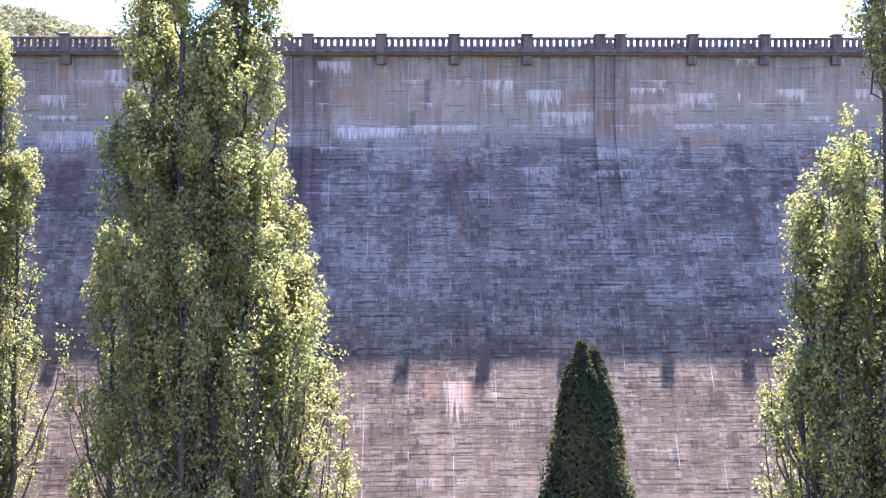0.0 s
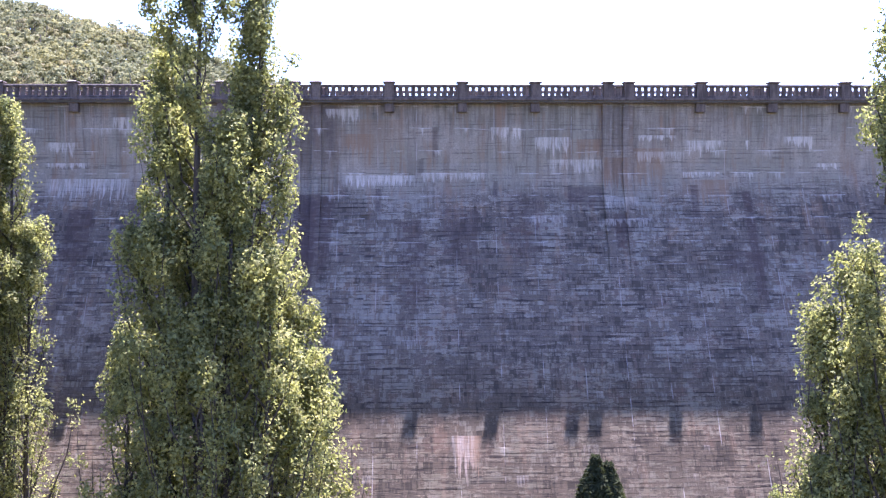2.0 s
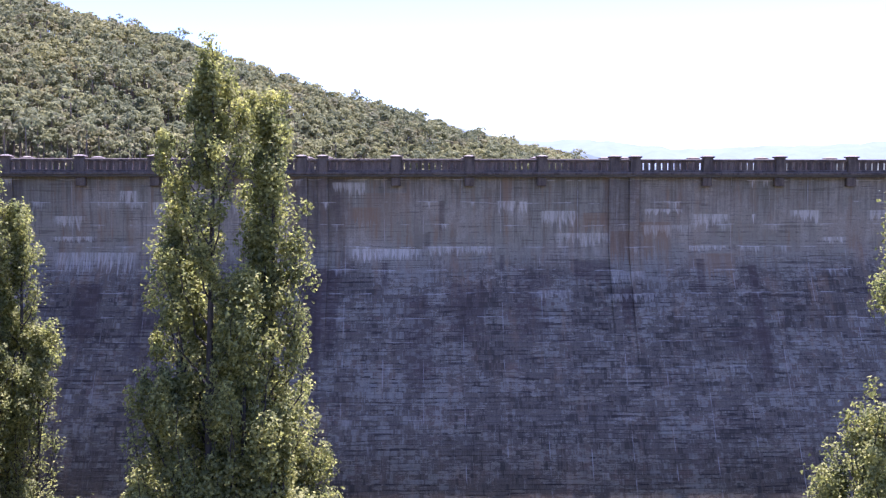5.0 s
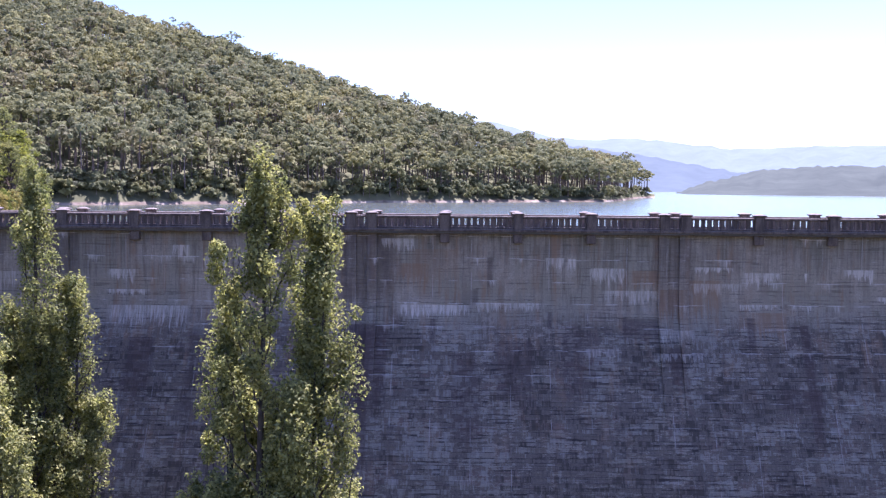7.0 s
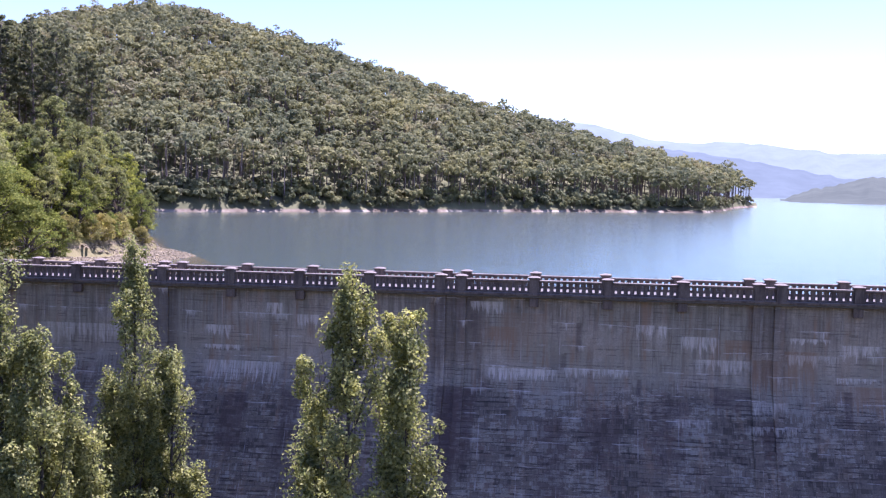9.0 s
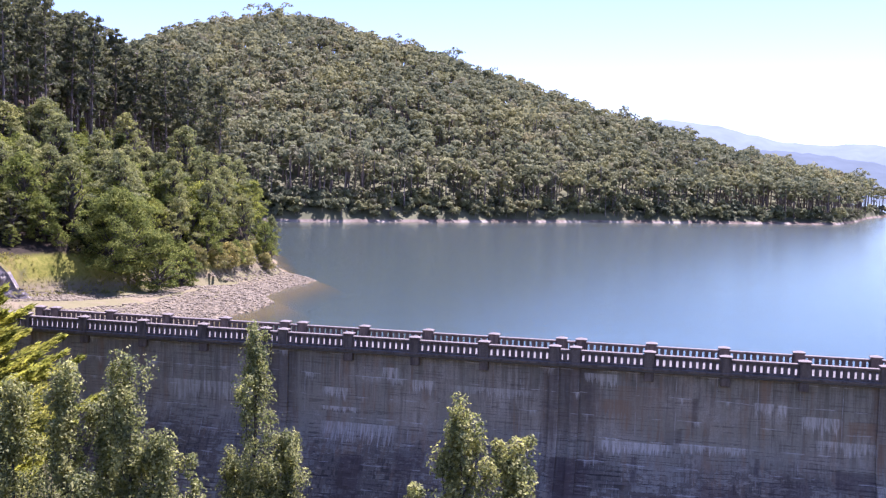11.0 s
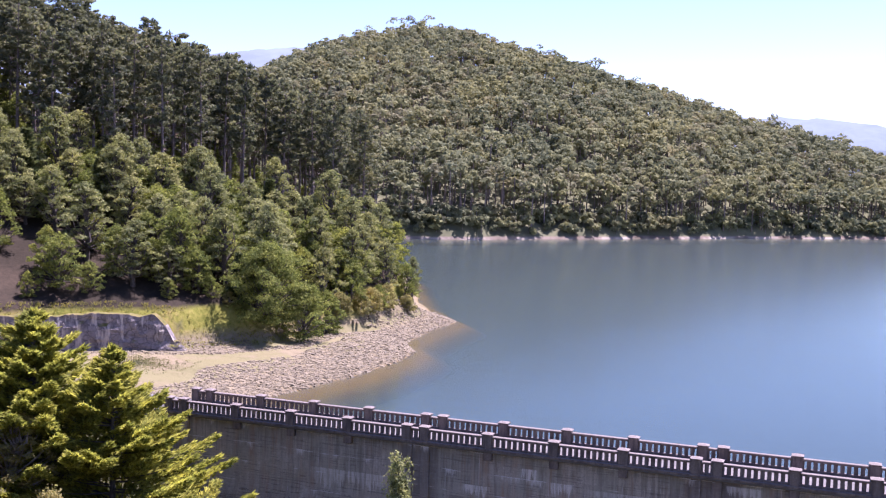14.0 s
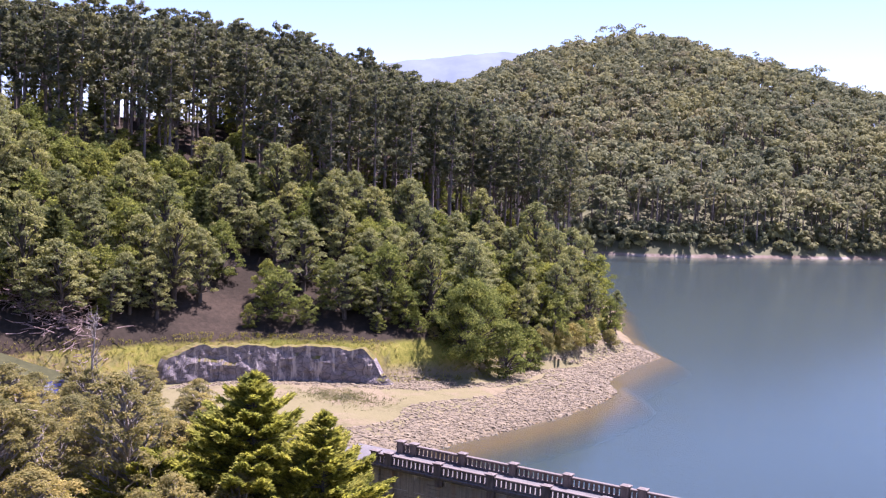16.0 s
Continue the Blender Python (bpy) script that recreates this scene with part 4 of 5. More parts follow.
GROVE = "poplars below the dam"
z = vz(-9.5, 40)
plant("poplar_tree", "tall green poplar with two leaders in front of the dam", "tree", GROVE,
      *poplar_arrays(1, 43.0 - z, 3.3, leaders([(-1.0, -0.8, 1.0), (1.15, 0.9, 0.955), (-2.6, 0.5, 0.84), (2.7, 0.2, 0.52), (-4.3, 0.4, 0.55)], 3.3, 9, 21, 0.36), 250000, 0.09), M_BARK, M_POPLAR, (-9.6, 40.3, z))
z = vz(-26, 57)
plant("poplar_tree", "slender green poplar near the dam face", "tree", GROVE,
      *poplar_arrays(2, 42.9 - z, 3.1, leaders([(-0.4, 0, 1.0), (1.7, 0.5, 0.84), (-1.9, 0.4, 0.8), (2.8, -0.2, 0.66)], 2.2, 7, 22, 0.3), 150000, 0.095), M_BARK, M_POPLAR, (-26.7, 56.8, z))
z = vz(-29, 43.5)
plant("poplar_tree", "broad green poplar with several tops on the valley side", "tree", GROVE,
      *poplar_arrays(3, 43.4 - z, 3.4, leaders([(1.2, 0.2, 1.0), (-2.3, 0.4, 0.98), (-4.8, -0.5, 0.95), (-0.4, 0.9, 0.94), (-6.3, 0.3, 0.92), (3.4, -0.2, 0.9)], 6.0, 14, 23, 0.15), 310000, 0.095), M_BARK, M_POPLAR, (-29.2, 43.6, z))
z = vz(16, 37)
plant("poplar_tree", "green poplar with loose lower branches", "tree", GROVE,
      *poplar_arrays(4, 38.6 - z, 2.8, leaders([(-0.6, -0.6, 1.0), (1.5, 0.6, 0.93), (-2.6, 0.8, 0.66), (-3.3, -0.3, 0.5)], 3.0, 7, 24, 0.42), 150000, 0.09), M_BARK, M_POPLAR, (16.4, 36.6, z))

# clipped dark cypress
z = vz(4.6, 34.2)
g = np.random.default_rng(5)
n = 60000
u = g.uniform(0, 1, n) ** 0.75
lobes = [(-0.16, 0, 1.0), (0.3, 0.1, 0.985), (0.05, 0.25, 0.97)]
pick = g.integers(0, 3, n)
lob = np.array(lobes)[pick]
H = (21.9 - z) * lob[:, 2]
ang = g.uniform(0, 2 * np.pi, n)
rad = 0.12 + np.minimum(0.215 * (1 - u) * H + 0.25 * smooth((1 - u) * 14), 2.7)
rad = rad * (0.93 + 0.09 * np.sin(ang * 5 + u * 40)) * g.uniform(0.84, 1.05, n)
pts = np.stack([lob[:, 0] * smooth(u * 1.05) + np.cos(ang) * rad, lob[:, 1] + np.sin(ang) * rad, u * H], 1)
outw = np.stack([np.cos(ang), np.sin(ang), 0.4 + 0 * ang], 1)
plant("cypress_tree", "dense dark green columnar cypress", "tree", "", tube([(0, 0, 0), (0, 0, 9), (0, 0, 17)], [0.3, 0.2, 0.04], 8),
      leaves(pts, 0.13, 0.05, 0.6, outw, g), M_BARK, M_CYPRESS, (4.5, 34.2, z))


def conifer_arrays(seed, height, width, count):
    """A spreading conifer: whorls of upswept boughs carrying flat sprays."""
    g = np.random.default_rng(seed)
    wood = [tube([(0, 0, 0), (0.1, 0, height * 0.5), (0, 0, height)], [0.35, 0.2, 0.02], 8)]
    pts, dirs = [], []
    for i in range(150):
        u = (i + g.uniform(0, 1)) / 150
        z0 = height * (0.08 + 0.9 * u)
        L = width * (1 - u) ** 0.92 * g.uniform(0.55, 1.2) + 0.3
        a = g.uniform(0, 2 * np.pi)
        t = np.linspace(0, 1, 6)
        bough = np.stack([np.cos(a) * L * t, np.sin(a) * L * t, z0 + L * (0.05 * t + 0.24 * t ** 2.0)], 1)
        wood.append(tube(bough, np.linspace(0.07, 0.01, 6), 4))
        side = np.array([-np.sin(a), np.cos(a), 0])
        m = int(count / 150 * (0.25 + L / width * 1.6))
        q = g.uniform(0.1, 1.0, m) ** 0.7
        c = np.stack([np.interp(q, t, bough[:, j]) for j in range(3)], 1)
        k = g.integers(0, 7, m)
        lat = (k / 6 * 2 - 1)
        c += side * (lat * (0.3 * L * (1.05 - q) + 0.1))[:, None] + g.normal(0, 0.07, (m, 3))
        c[:, 2] += -np.abs(lat) * 0.12 * L * (1.05 - q) + g.uniform(-0.1, 0.15, m)
        pts.append(c)
        dirs.append(np.array([np.cos(a), np.sin(a), 0.55]) + side * lat[:, None] * 0.8)
    pts, dirs = np.concatenate(pts), np.concatenate(dirs)
    spire = np.stack([g.normal(0, 0.1, 500), g.normal(0, 0.1, 500), height * (1 - 0.07 * g.uniform(0, 1, 500))], 1)
    pts = np.concatenate([pts, spire])
    dirs = np.concatenate([dirs, np.tile([0, 0, 1.0], (500, 1)) + g.normal(0, 0.4, (500, 3))])
    return joined(wood), sprays(pts, dirs, 0.4, 0.09, g, 2.0)


CON = "conifers at the dam abutment"
for seed, (x, y, top, w, count) in enumerate([(-59.5, 61.0, 49.6, 11.0, 100000), (-52.3, 61.2, 47.4, 12.0, 110000), (-64.5, 55.0, 43.5, 7.0, 22000)]):
    z = vz(x, y)
    plant("conifer_tree", "yellow-green conifer with tiered upswept boughs", "tree", CON, *conifer_arrays(40 + seed, top - z, w, count), M_BARK, M_CONIFER, (x, y, z), 40 * seed)


def gum_arrays(seed, height, width, count, leaf, low=0.35, clumps=26, flat=0.6, puff=1.0):
    """A gum tree: forking limbs, each ending in a loose rounded clump of leaves."""
    g = np.random.default_rng(seed)
    lean = g.normal(0, 0.05, 2) * height
    t = np.linspace(0, 1, 7)
    spine = np.stack([lean[0] * t ** 1.5, lean[1] * t ** 1.5, t * height * 0.82], 1)
    spine[1:, :2] += g.normal(0, 0.012 * height, (6, 2))
    wood = [tube(spine, np.linspace(0.028, 0.006, 7) * height, 6)]
    cs, rs = [], []
    for i in range(clumps):
        u = low + (1 - low) * (i + g.uniform(0, 1)) / clumps
        a = i * 2.4 + g.uniform(-0.5, 0.5)
        prof = math.sin(math.pi * min(1, 0.12 + 0.88 * (u - low) / (1 - low)) ** 0.8) ** 0.6
        r = width * 0.5 * prof * g.uniform(0.35, 1.0)
        c = np.array([lean[0] * u + np.cos(a) * r, lean[1] * u + np.sin(a) * r, height * (u * 0.96)])
        zb = max(c[2] - r * 1.1 - 0.08 * height, 0.15 * height)
        base = np.array([np.interp(zb, spine[:, 2], spine[:, j]) for j in range(2)] + [min(zb, spine[-1, 2])])
        mid = (base + c) / 2 + g.normal(0, 0.03 * height, 3)
        wood.append(tube([base, mid, c], [0.011 * height, 0.007 * height, 0.002 * height], 3))
        cs.append(c)
        rs.append(width * g.uniform(0.13, 0.22) * puff)
    cs, rs = np.array(cs), np.array(rs)
    p = rs ** 2
    k = g.choice(clumps, count, p=p / p.sum())
    d = g.normal(size=(count, 3))
    d /= np.linalg.norm(d, axis=1, keepdims=True)
    d[:, 2] = np.where(d[:, 2] < -0.2, -d[:, 2] * 0.6, d[:, 2])
    pts = cs[k] + d * rs[k][:, None] * g.uniform(0.55, 1.08, (count, 1)) * np.array([1, 1, flat])
    return joined(wood), leaves(pts, leaf, leaf * 0.62, 0.4, d * 1.7, g)


def pine_arrays(seed, height, width, count, leaf=0.36):
    """A tall plantation pine: long bare trunk with dead stubs, ragged crown of needle clumps near the top."""
    g = np.random.default_rng(seed)
    t = np.linspace(0, 1, 6)
    lean = g.normal(0, 0.02, 2) * height
    spine = np.stack([lean[0] * t ** 2, lean[1] * t ** 2, t * height * 0.97], 1)
    wood = [tube(spine, np.linspace(0.36, 0.05, 6), 6)]
    cs, rs = [], []
    for i in range(26):
        u = g.uniform(0.25, 0.6)
        a, L = g.uniform(0, 2 * np.pi), g.uniform(0.6, 2.2)
        b = np.array([lean[0] * u * u, lean[1] * u * u, u * height])
        wood.append(tube([b, b + np.array([np.cos(a) * L, np.sin(a) * L, g.uniform(-0.3, 0.3)])], [0.05, 0.012], 3))
        if g.uniform() < 0.35:
            cs.append(b + np.array([np.cos(a) * L, np.sin(a) * L, 0.2]))
            rs.append(g.uniform(0.3, 0.7))
    for i in range(34):
        u = 0.42 + 0.58 * (i + g.uniform(0, 1)) / 34
        a = i * 2.4 + g.uniform(-0.6, 0.6)
        L = width * 0.5 * (1.15 - 0.75 * ((u - 0.42) / 0.58) ** 1.5) * g.uniform(0.35, 1.0)
        b = np.array([lean[0] * u * u, lean[1] * u * u, u * height * 0.97])
        e = b + np.array([np.cos(a) * L, np.sin(a) * L, L * g.uniform(0.05, 0.45)])
        wood.append(tube([b, e], [0.07, 0.02], 3))
        for q in (0.55, 0.8, 1.0):
            cs.append(b + (e - b) * q + g.normal(0, 0.2, 3))
            rs.append(g.uniform(0.5, 1.05))
    cs, rs = np.array(cs), np.array(rs)
    k = g.choice(len(cs), count, p=rs / rs.sum())
    d = g.normal(size=(count, 3))
    d /= np.linalg.norm(d, axis=1, keepdims=True)
    pts = cs[k] + d * rs[k][:, None] * g.uniform(0.4, 1.0, (count, 1)) * np.array([1, 1, 0.6])
    return joined(wood), leaves(pts, leaf, leaf * 0.45, 0.3, d, g)


def young_pine_arrays(seed, height, width, count):
    """A young pine: a ragged cone of drooping needle sprays in whorls."""
    g = np.random.default_rng(seed)
    u = (np.floor(g.uniform(0.06, 1, count) * 15) + g.uniform(0, 0.55, count)) / 15
    whorl = np.floor(u * 15).astype(int)
    arm = g.integers(0, 7, count)
    a = arm * 0.9 + whorl * 1.3 + g.normal(0, 0.16, count)
    reach = width * 0.5 * (1.06 - u) ** 0.85 * g.uniform(0.6, 1.15, (16, 7))[np.minimum(whorl, 15), arm]
    q = g.uniform(0.1, 1, count) ** 0.6
    pts = np.stack([np.cos(a) * reach * q, np.sin(a) * reach * q, height * u + reach * q * 0.22], 1)
    dirs = np.stack([np.cos(a), np.sin(a), 0.5 + g.normal(0, 0.35, count)], 1)
    return tube([(0, 0, 0), (0.1, 0, height * 0.5), (0, 0, height * 0.98)], [0.2, 0.12, 0.02], 6), sprays(pts, dirs, 0.75, 0.2, g)


# near gums below the abutment
g = np.random.default_rng(60)
GUMS = "gum trees on the abutment slope"
protos = [plant("gum_tree", "olive gum tree with loose drooping clumps and grey limbs", "tree", GUMS, *gum_arrays(61 + i, 16, 8.5, 15000, 0.13, 0.2, 120, 1.0, 0.44), M_PALEBARK, M_GUMPALE, (0, 0, -60)) for i in range(3)]
spots = [(-66, 54, 50.0, 1.05), (-72, 50, 47.6, 1.0), (-71, 45, 48.5, 1.0), (-57, 49, 44.8, 0.9), (-52.5, 41, 46.6, 0.9), (-62, 44, 45.5, 1.0), (-88, 74, 44.5, 0.75),
         (-82, 55, 46.5, 1.0), (-58, 56, 43.0, 0.8), (-47, 50, 40.5, 0.8), (-66, 38, 48, 1.0), (-76, 40, 49, 1.0), (-87, 67, 46.0, 0.85), (-69, 61, 44.5, 0.8), (-49, 43, 43, 0.7), (-92, 60, 46.5, 0.9),
         (-84, 48, 48, 1.0), (-58, 38, 45, 0.9), (-46, 56, 38, 0.7), (-78, 74, 43.5, 0.7), (-83, 77, 43.5, 0.6), (-72, 71, 42.5, 0.7), (-91, 77.5, 44.5, 0.65), (-76, 66, 44.5, 0.8), (-97, 67, 44, 0.7), (-90, 66, 44, 0.7),
         (-84, 63, 44.5, 0.8), (-78, 58, 45.5, 0.9), (-97, 73.5, 44, 0.6), (-74, 55, 46, 0.9), (-66, 66, 42, 0.6), (-88, 58, 45.5, 0.8)]
for i, (x, y, top, w) in enumerate(spots):
    z = vz(x, y)
    place, args = (x, y, z), (37.0 * i, w, (top - z) / 16.0)
    if i < 3:
        set_at(protos[i], place, *args)
    else:
        repeat(protos[i % 3], place, *args)

# dead grey tree among them
g = np.random.default_rng(77)
wood = [tube([(0, 0, 0), (0.2, 0.1, 5), (0.1, 0.4, 9), (0.5, 0.6, 14.5)], [0.22, 0.17, 0.11, 0.02], 6)]
for i in range(26):
    u = g.uniform(0.35, 1.0)
    a, L = g.uniform(0, 6.28), g.uniform(1.2, 3.6) * (1.25 - u)
    b = np.array([0.3 * u, 0.4 * u, 14.2 * u])
    e = b + np.array([np.cos(a) * L, np.sin(a) * L, L * g.uniform(0.5, 1.3)])
    m = (b + e) / 2 + g.normal(0, 0.2, 3)
    wood.append(tube([b, m, e], [0.06, 0.035, 0.008], 4))
    for _ in range(3):
        e2 = m + g.normal(0, 0.55, 3) + np.array([0, 0, 0.5])
        wood.append(tube([m, e2], [0.025, 0.006], 3))
dead = thing("dead_tree", (-86.0, 66.0, vz(-86.0, 66.0)), "bare grey dead tree with fine twigs", "tree", "dead trees on the abutment slope")
part("trunk", mesh_of("trunk", *joined(wood), M_PALEBARK, True), M_PALEBARK, dead)
for x, y, turn, s in ((-74.5, 61.5, 130.0, 0.72), (-89.5, 70.0, 250.0, 0.62)):
    repeat(dead, (x, y, vz(x, y)), turn, s)

# tarpaulin slung over a rope between the gums
M_BLUE = ground_material("blue_tarpaulin", [(0.018, 0.022, 0.075), (0.03, 0.036, 0.11), (0.045, 0.05, 0.13)], 0.8, 0.5, 0.2)
M_GREY = ground_material("grey_tarpaulin", [(0.3, 0.3, 0.31), (0.4, 0.4, 0.41), (0.48, 0.48, 0.48)], 0.8, 0.5, 0.2)


def sheet(width, low, high, lean, seed):
    """A sagging sheet with folds, its upper edge on the rope."""
    u, k = np.meshgrid(np.linspace(0, 1, 15), np.linspace(0, 1, 9))
    fold = 0.09 * np.sin(u * 17 + seed) * (1 - k) + 0.05 * waves(u * 4, k * 3, 2.0, seed)
    v = np.stack([(u - 0.5) * width * (1 - 0.35 * k), lean * (1 - k) + fold, low + (high - low) * k - 0.25 * np.sin(np.pi * u) * k], -1).reshape(-1, 3)
    f = np.array([[r * 15 + c, r * 15 + c + 1, (r + 1) * 15 + c + 1, (r + 1) * 15 + c] for r in range(8) for c in range(14)])
    both = np.concatenate([v, v + np.array([0, 0.012, 0])])
    return both, np.concatenate([f, f[:, ::-1] + len(v)])


tarp = thing("tarpaulin_shelter", pose(-101.0, 73.5, vz(-101.0, 73.5), 0, 0, 52), "small dark blue tarpaulin shelter with a pale grey flap", "shelter")
part("roof_sheet", mesh_of("roof_sheet", *sheet(2.9, 0.9, 2.7, -1.2, 3), M_BLUE, True), M_BLUE, tarp, "dark blue sheet")
part("flap", mesh_of("flap", *sheet(1.3, 0.1, 2.6, -0.9, 5) , M_GREY, True), M_GREY, tarp, "pale grey hanging flap").location = (-0.6, -0.7, 0)
for px in (-1.1, 1.1):
    part("pole", mesh_of("pole", *tube([(px, 0.02, -0.3), (px, 0, 2.75)], [0.035, 0.03], 6), M_PALEBARK), M_PALEBARK, tarp)

# scrub and gums on the headland
g = np.random.default_rng(90)
SCRUB = "scrub trees on the headland"
kinds = []
for i in range(3):
    kinds.append(plant("shrub_tree", "rounded bright green shrub tree on the bank", "tree", SCRUB, *gum_arrays(91 + i, 9, 7.5, 4300, 0.19, 0.04, 50, 0.9, 0.68), M_BARK, M_BUSH, (0, 0, -60)))
for i in range(3):
    kinds.append(plant("gum_tree", "olive gum tree with clumped crown on the headland", "tree", SCRUB, *gum_arrays(97 + i, 13, 7.0, 4200, 0.2, 0.16, 46, 0.8, 0.72), M_BARK, M_GUM, (0, 0, -60)))
for i in range(2):
    kinds.append(plant("young_pine", "dark green young pine with a pointed crown", "tree", SCRUB, *young_pine_arrays(110 + i, 12, 4.6, 2800), M_BARK, M_YOUNG, (0, 0, -60)))
used = set()


def scrub(k, x, y, sx, sz, turn):
    place = (x, y, bz(x, y) - 0.2)
    if k in used:
        return repeat(kinds[k], place, turn, sx, sz)
    used.add(k)
    return set_at(kinds[k], place, turn, sx, sz)


# the big green shrubs by the shore, then the belt behind the terrace
for k, x, y, sx, sz in [(1, -80.5, 143, 1.1, 1.0), (2, -88.5, 146, 1.2, 1.25), (0, -80.5, 151, 0.9, 0.8), (4, -83, 153, 1.0, 1.0), (1, -80.5, 160, 0.8, 0.9),
                        (3, -82.5, 168, 0.9, 0.95), (5, -81, 176, 0.8, 0.85), (2, -80, 184, 0.75, 0.8), (4, -84, 172, 0.9, 0.95), (3, -86, 184, 0.9, 0.95), (5, -82, 163, 0.9, 0.9), (2, -79.5, 170, 0.5, 0.5),
                        (5, -80.5, 188, 0.6, 0.7), (4, -92, 152, 1.0, 1.05), (1, -95, 160, 1.0, 1.2), (5, -88, 162, 1.0, 1.0)]:
    scrub(k, x, y, sx, sz, g.uniform(0, 360))
plant("shrub_tree", "large dense rounded dark green shrub tree by the shore", "tree", SCRUB, *gum_arrays(106, 12.5, 15.0, 34000, 0.17, 0.03, 110, 0.9, 0.56), M_BARK, M_BUSH, (-85.5, 139.5, bz(-85.5, 139.5) - 0.3))
pale = plant("pale_shrub", "low grey-green pale shrub by the stony shore", "shrub", "pale shrubs by the shore", *gum_arrays(104, 4, 4.2, 3000, 0.15, 0.05, 22, 0.8), M_PALEBARK, M_GUMPALE, (-79.0, 161.0, bz(-79.0, 161.0) - 0.2))
for k, (x, y, s) in enumerate([(-79.5, 173, 1.1), (-78.6, 181, 0.8), (-80.5, 156, 1.0), (-78.8, 165, 1.2), (-92, 148, 1.2), (-97, 138, 1.0), (-90, 136.5, 0.5), (-99, 150, 1.3)]):
    repeat(pale, (x, y, bz(x, y) - 0.2), 50.0 * k, s)
BARE = [(-120, 111), (-101, 127), (-103, 139), (-118, 142), (-130, 126)]
put = []
tries = 0
while len(put) < 300 and tries < 14000:
    tries += 1
    x, y = g.uniform(-230, -80), g.uniform(72, 225)
    px, py = np.array([x]), np.array([y])
    df = poly_dist(px, py, FACE)[0]
    if not inside(px, py, UPPER)[0] or df < 8.5 or df > 40 + max(0, 172 - y) * 0.32 or (x < -150 and y > 160) or poly_dist(px, py, SHORE)[0] < 12:
        continue
    if inside(px, py, BARE)[0] and g.uniform() < 0.93:
        continue
    if any((x - a) ** 2 + (y - b) ** 2 < 11 for a, b in put):
        continue
    put.append((x, y))
    s = g.uniform(0.75, 1.3)
    scrub(int(g.choice(8, p=[0.15, 0.15, 0.15, 0.16, 0.16, 0.13, 0.05, 0.05])), x, y, s, s * g.uniform(0.7, 1.05), g.uniform(0, 360))

# low scrub at the terrace edge and under the pines
low = 0
tries = 0
while low < 190 and tries < 9000:
    tries += 1
    x, y = g.uniform(-215, -82), g.uniform(80, 300)
    px, py = np.array([x]), np.array([y])
    df = poly_dist(px, py, FACE)[0]
    if not inside(px, py, UPPER)[0] or not inside(px, py, LAND)[0] or poly_dist(px, py, SHORE)[0] < 7:
        continue
    edge = 6.5 < df < 11
    if not edge and (df < 40 or df > 110):
        continue
    if edge and g.uniform() < 0.3:
        continue
    low += 1
    s = g.uniform(0.25, 0.6) if edge else g.uniform(0.5, 0.9)
    scrub(int(g.integers(0, 3)), x, y, s, s * g.uniform(0.8, 1.2), g.uniform(0, 360))

# plantation pines
PINES = "plantation pines on the headland"
pines = [plant("pine_tree", "tall dark pine with bare trunk and ragged crown", "tree", PINES, *pine_arrays(120 + i, 30.5, 9.5, 2500, 0.44), M_PINEBARK, M_PINE, (0, 0, -80)) for i in range(5)]
put = []
tries = 0
while len(put) < 360 and tries < 9000:
    tries += 1
    x, y = g.uniform(-270, -92), g.uniform(110, 340)
    px, py = np.array([x]), np.array([y])
    df, ds = poly_dist(px, py, FACE)[0], poly_dist(px, py, SHORE)[0]
    if not inside(px, py, LAND)[0] or ds < 12 or df < 38 + max(0, 172 - y) * 0.3 or not inside(px, py, UPPER)[0] or df > 140 + max(0, y - 190) * 0.4:
        continue
    if x > -118 and y < 205:
        continue
    if any((x - a) ** 2 + (y - b) ** 2 < 17 for a, b in put):
        continue
    put.append((x, y))
    i = len(put) - 1
    hs = g.uniform(0.9, 1.06) * (0.86 if x < -165 else 1.0)
    place, args = (x, y, bz(x, y) - 0.3), (g.uniform(0, 360), g.uniform(0.85, 1.2), hs)
    if i < 5:
        set_at(pines[i], place, *args)
    else:
        repeat(pines[i % 5], place, *args)


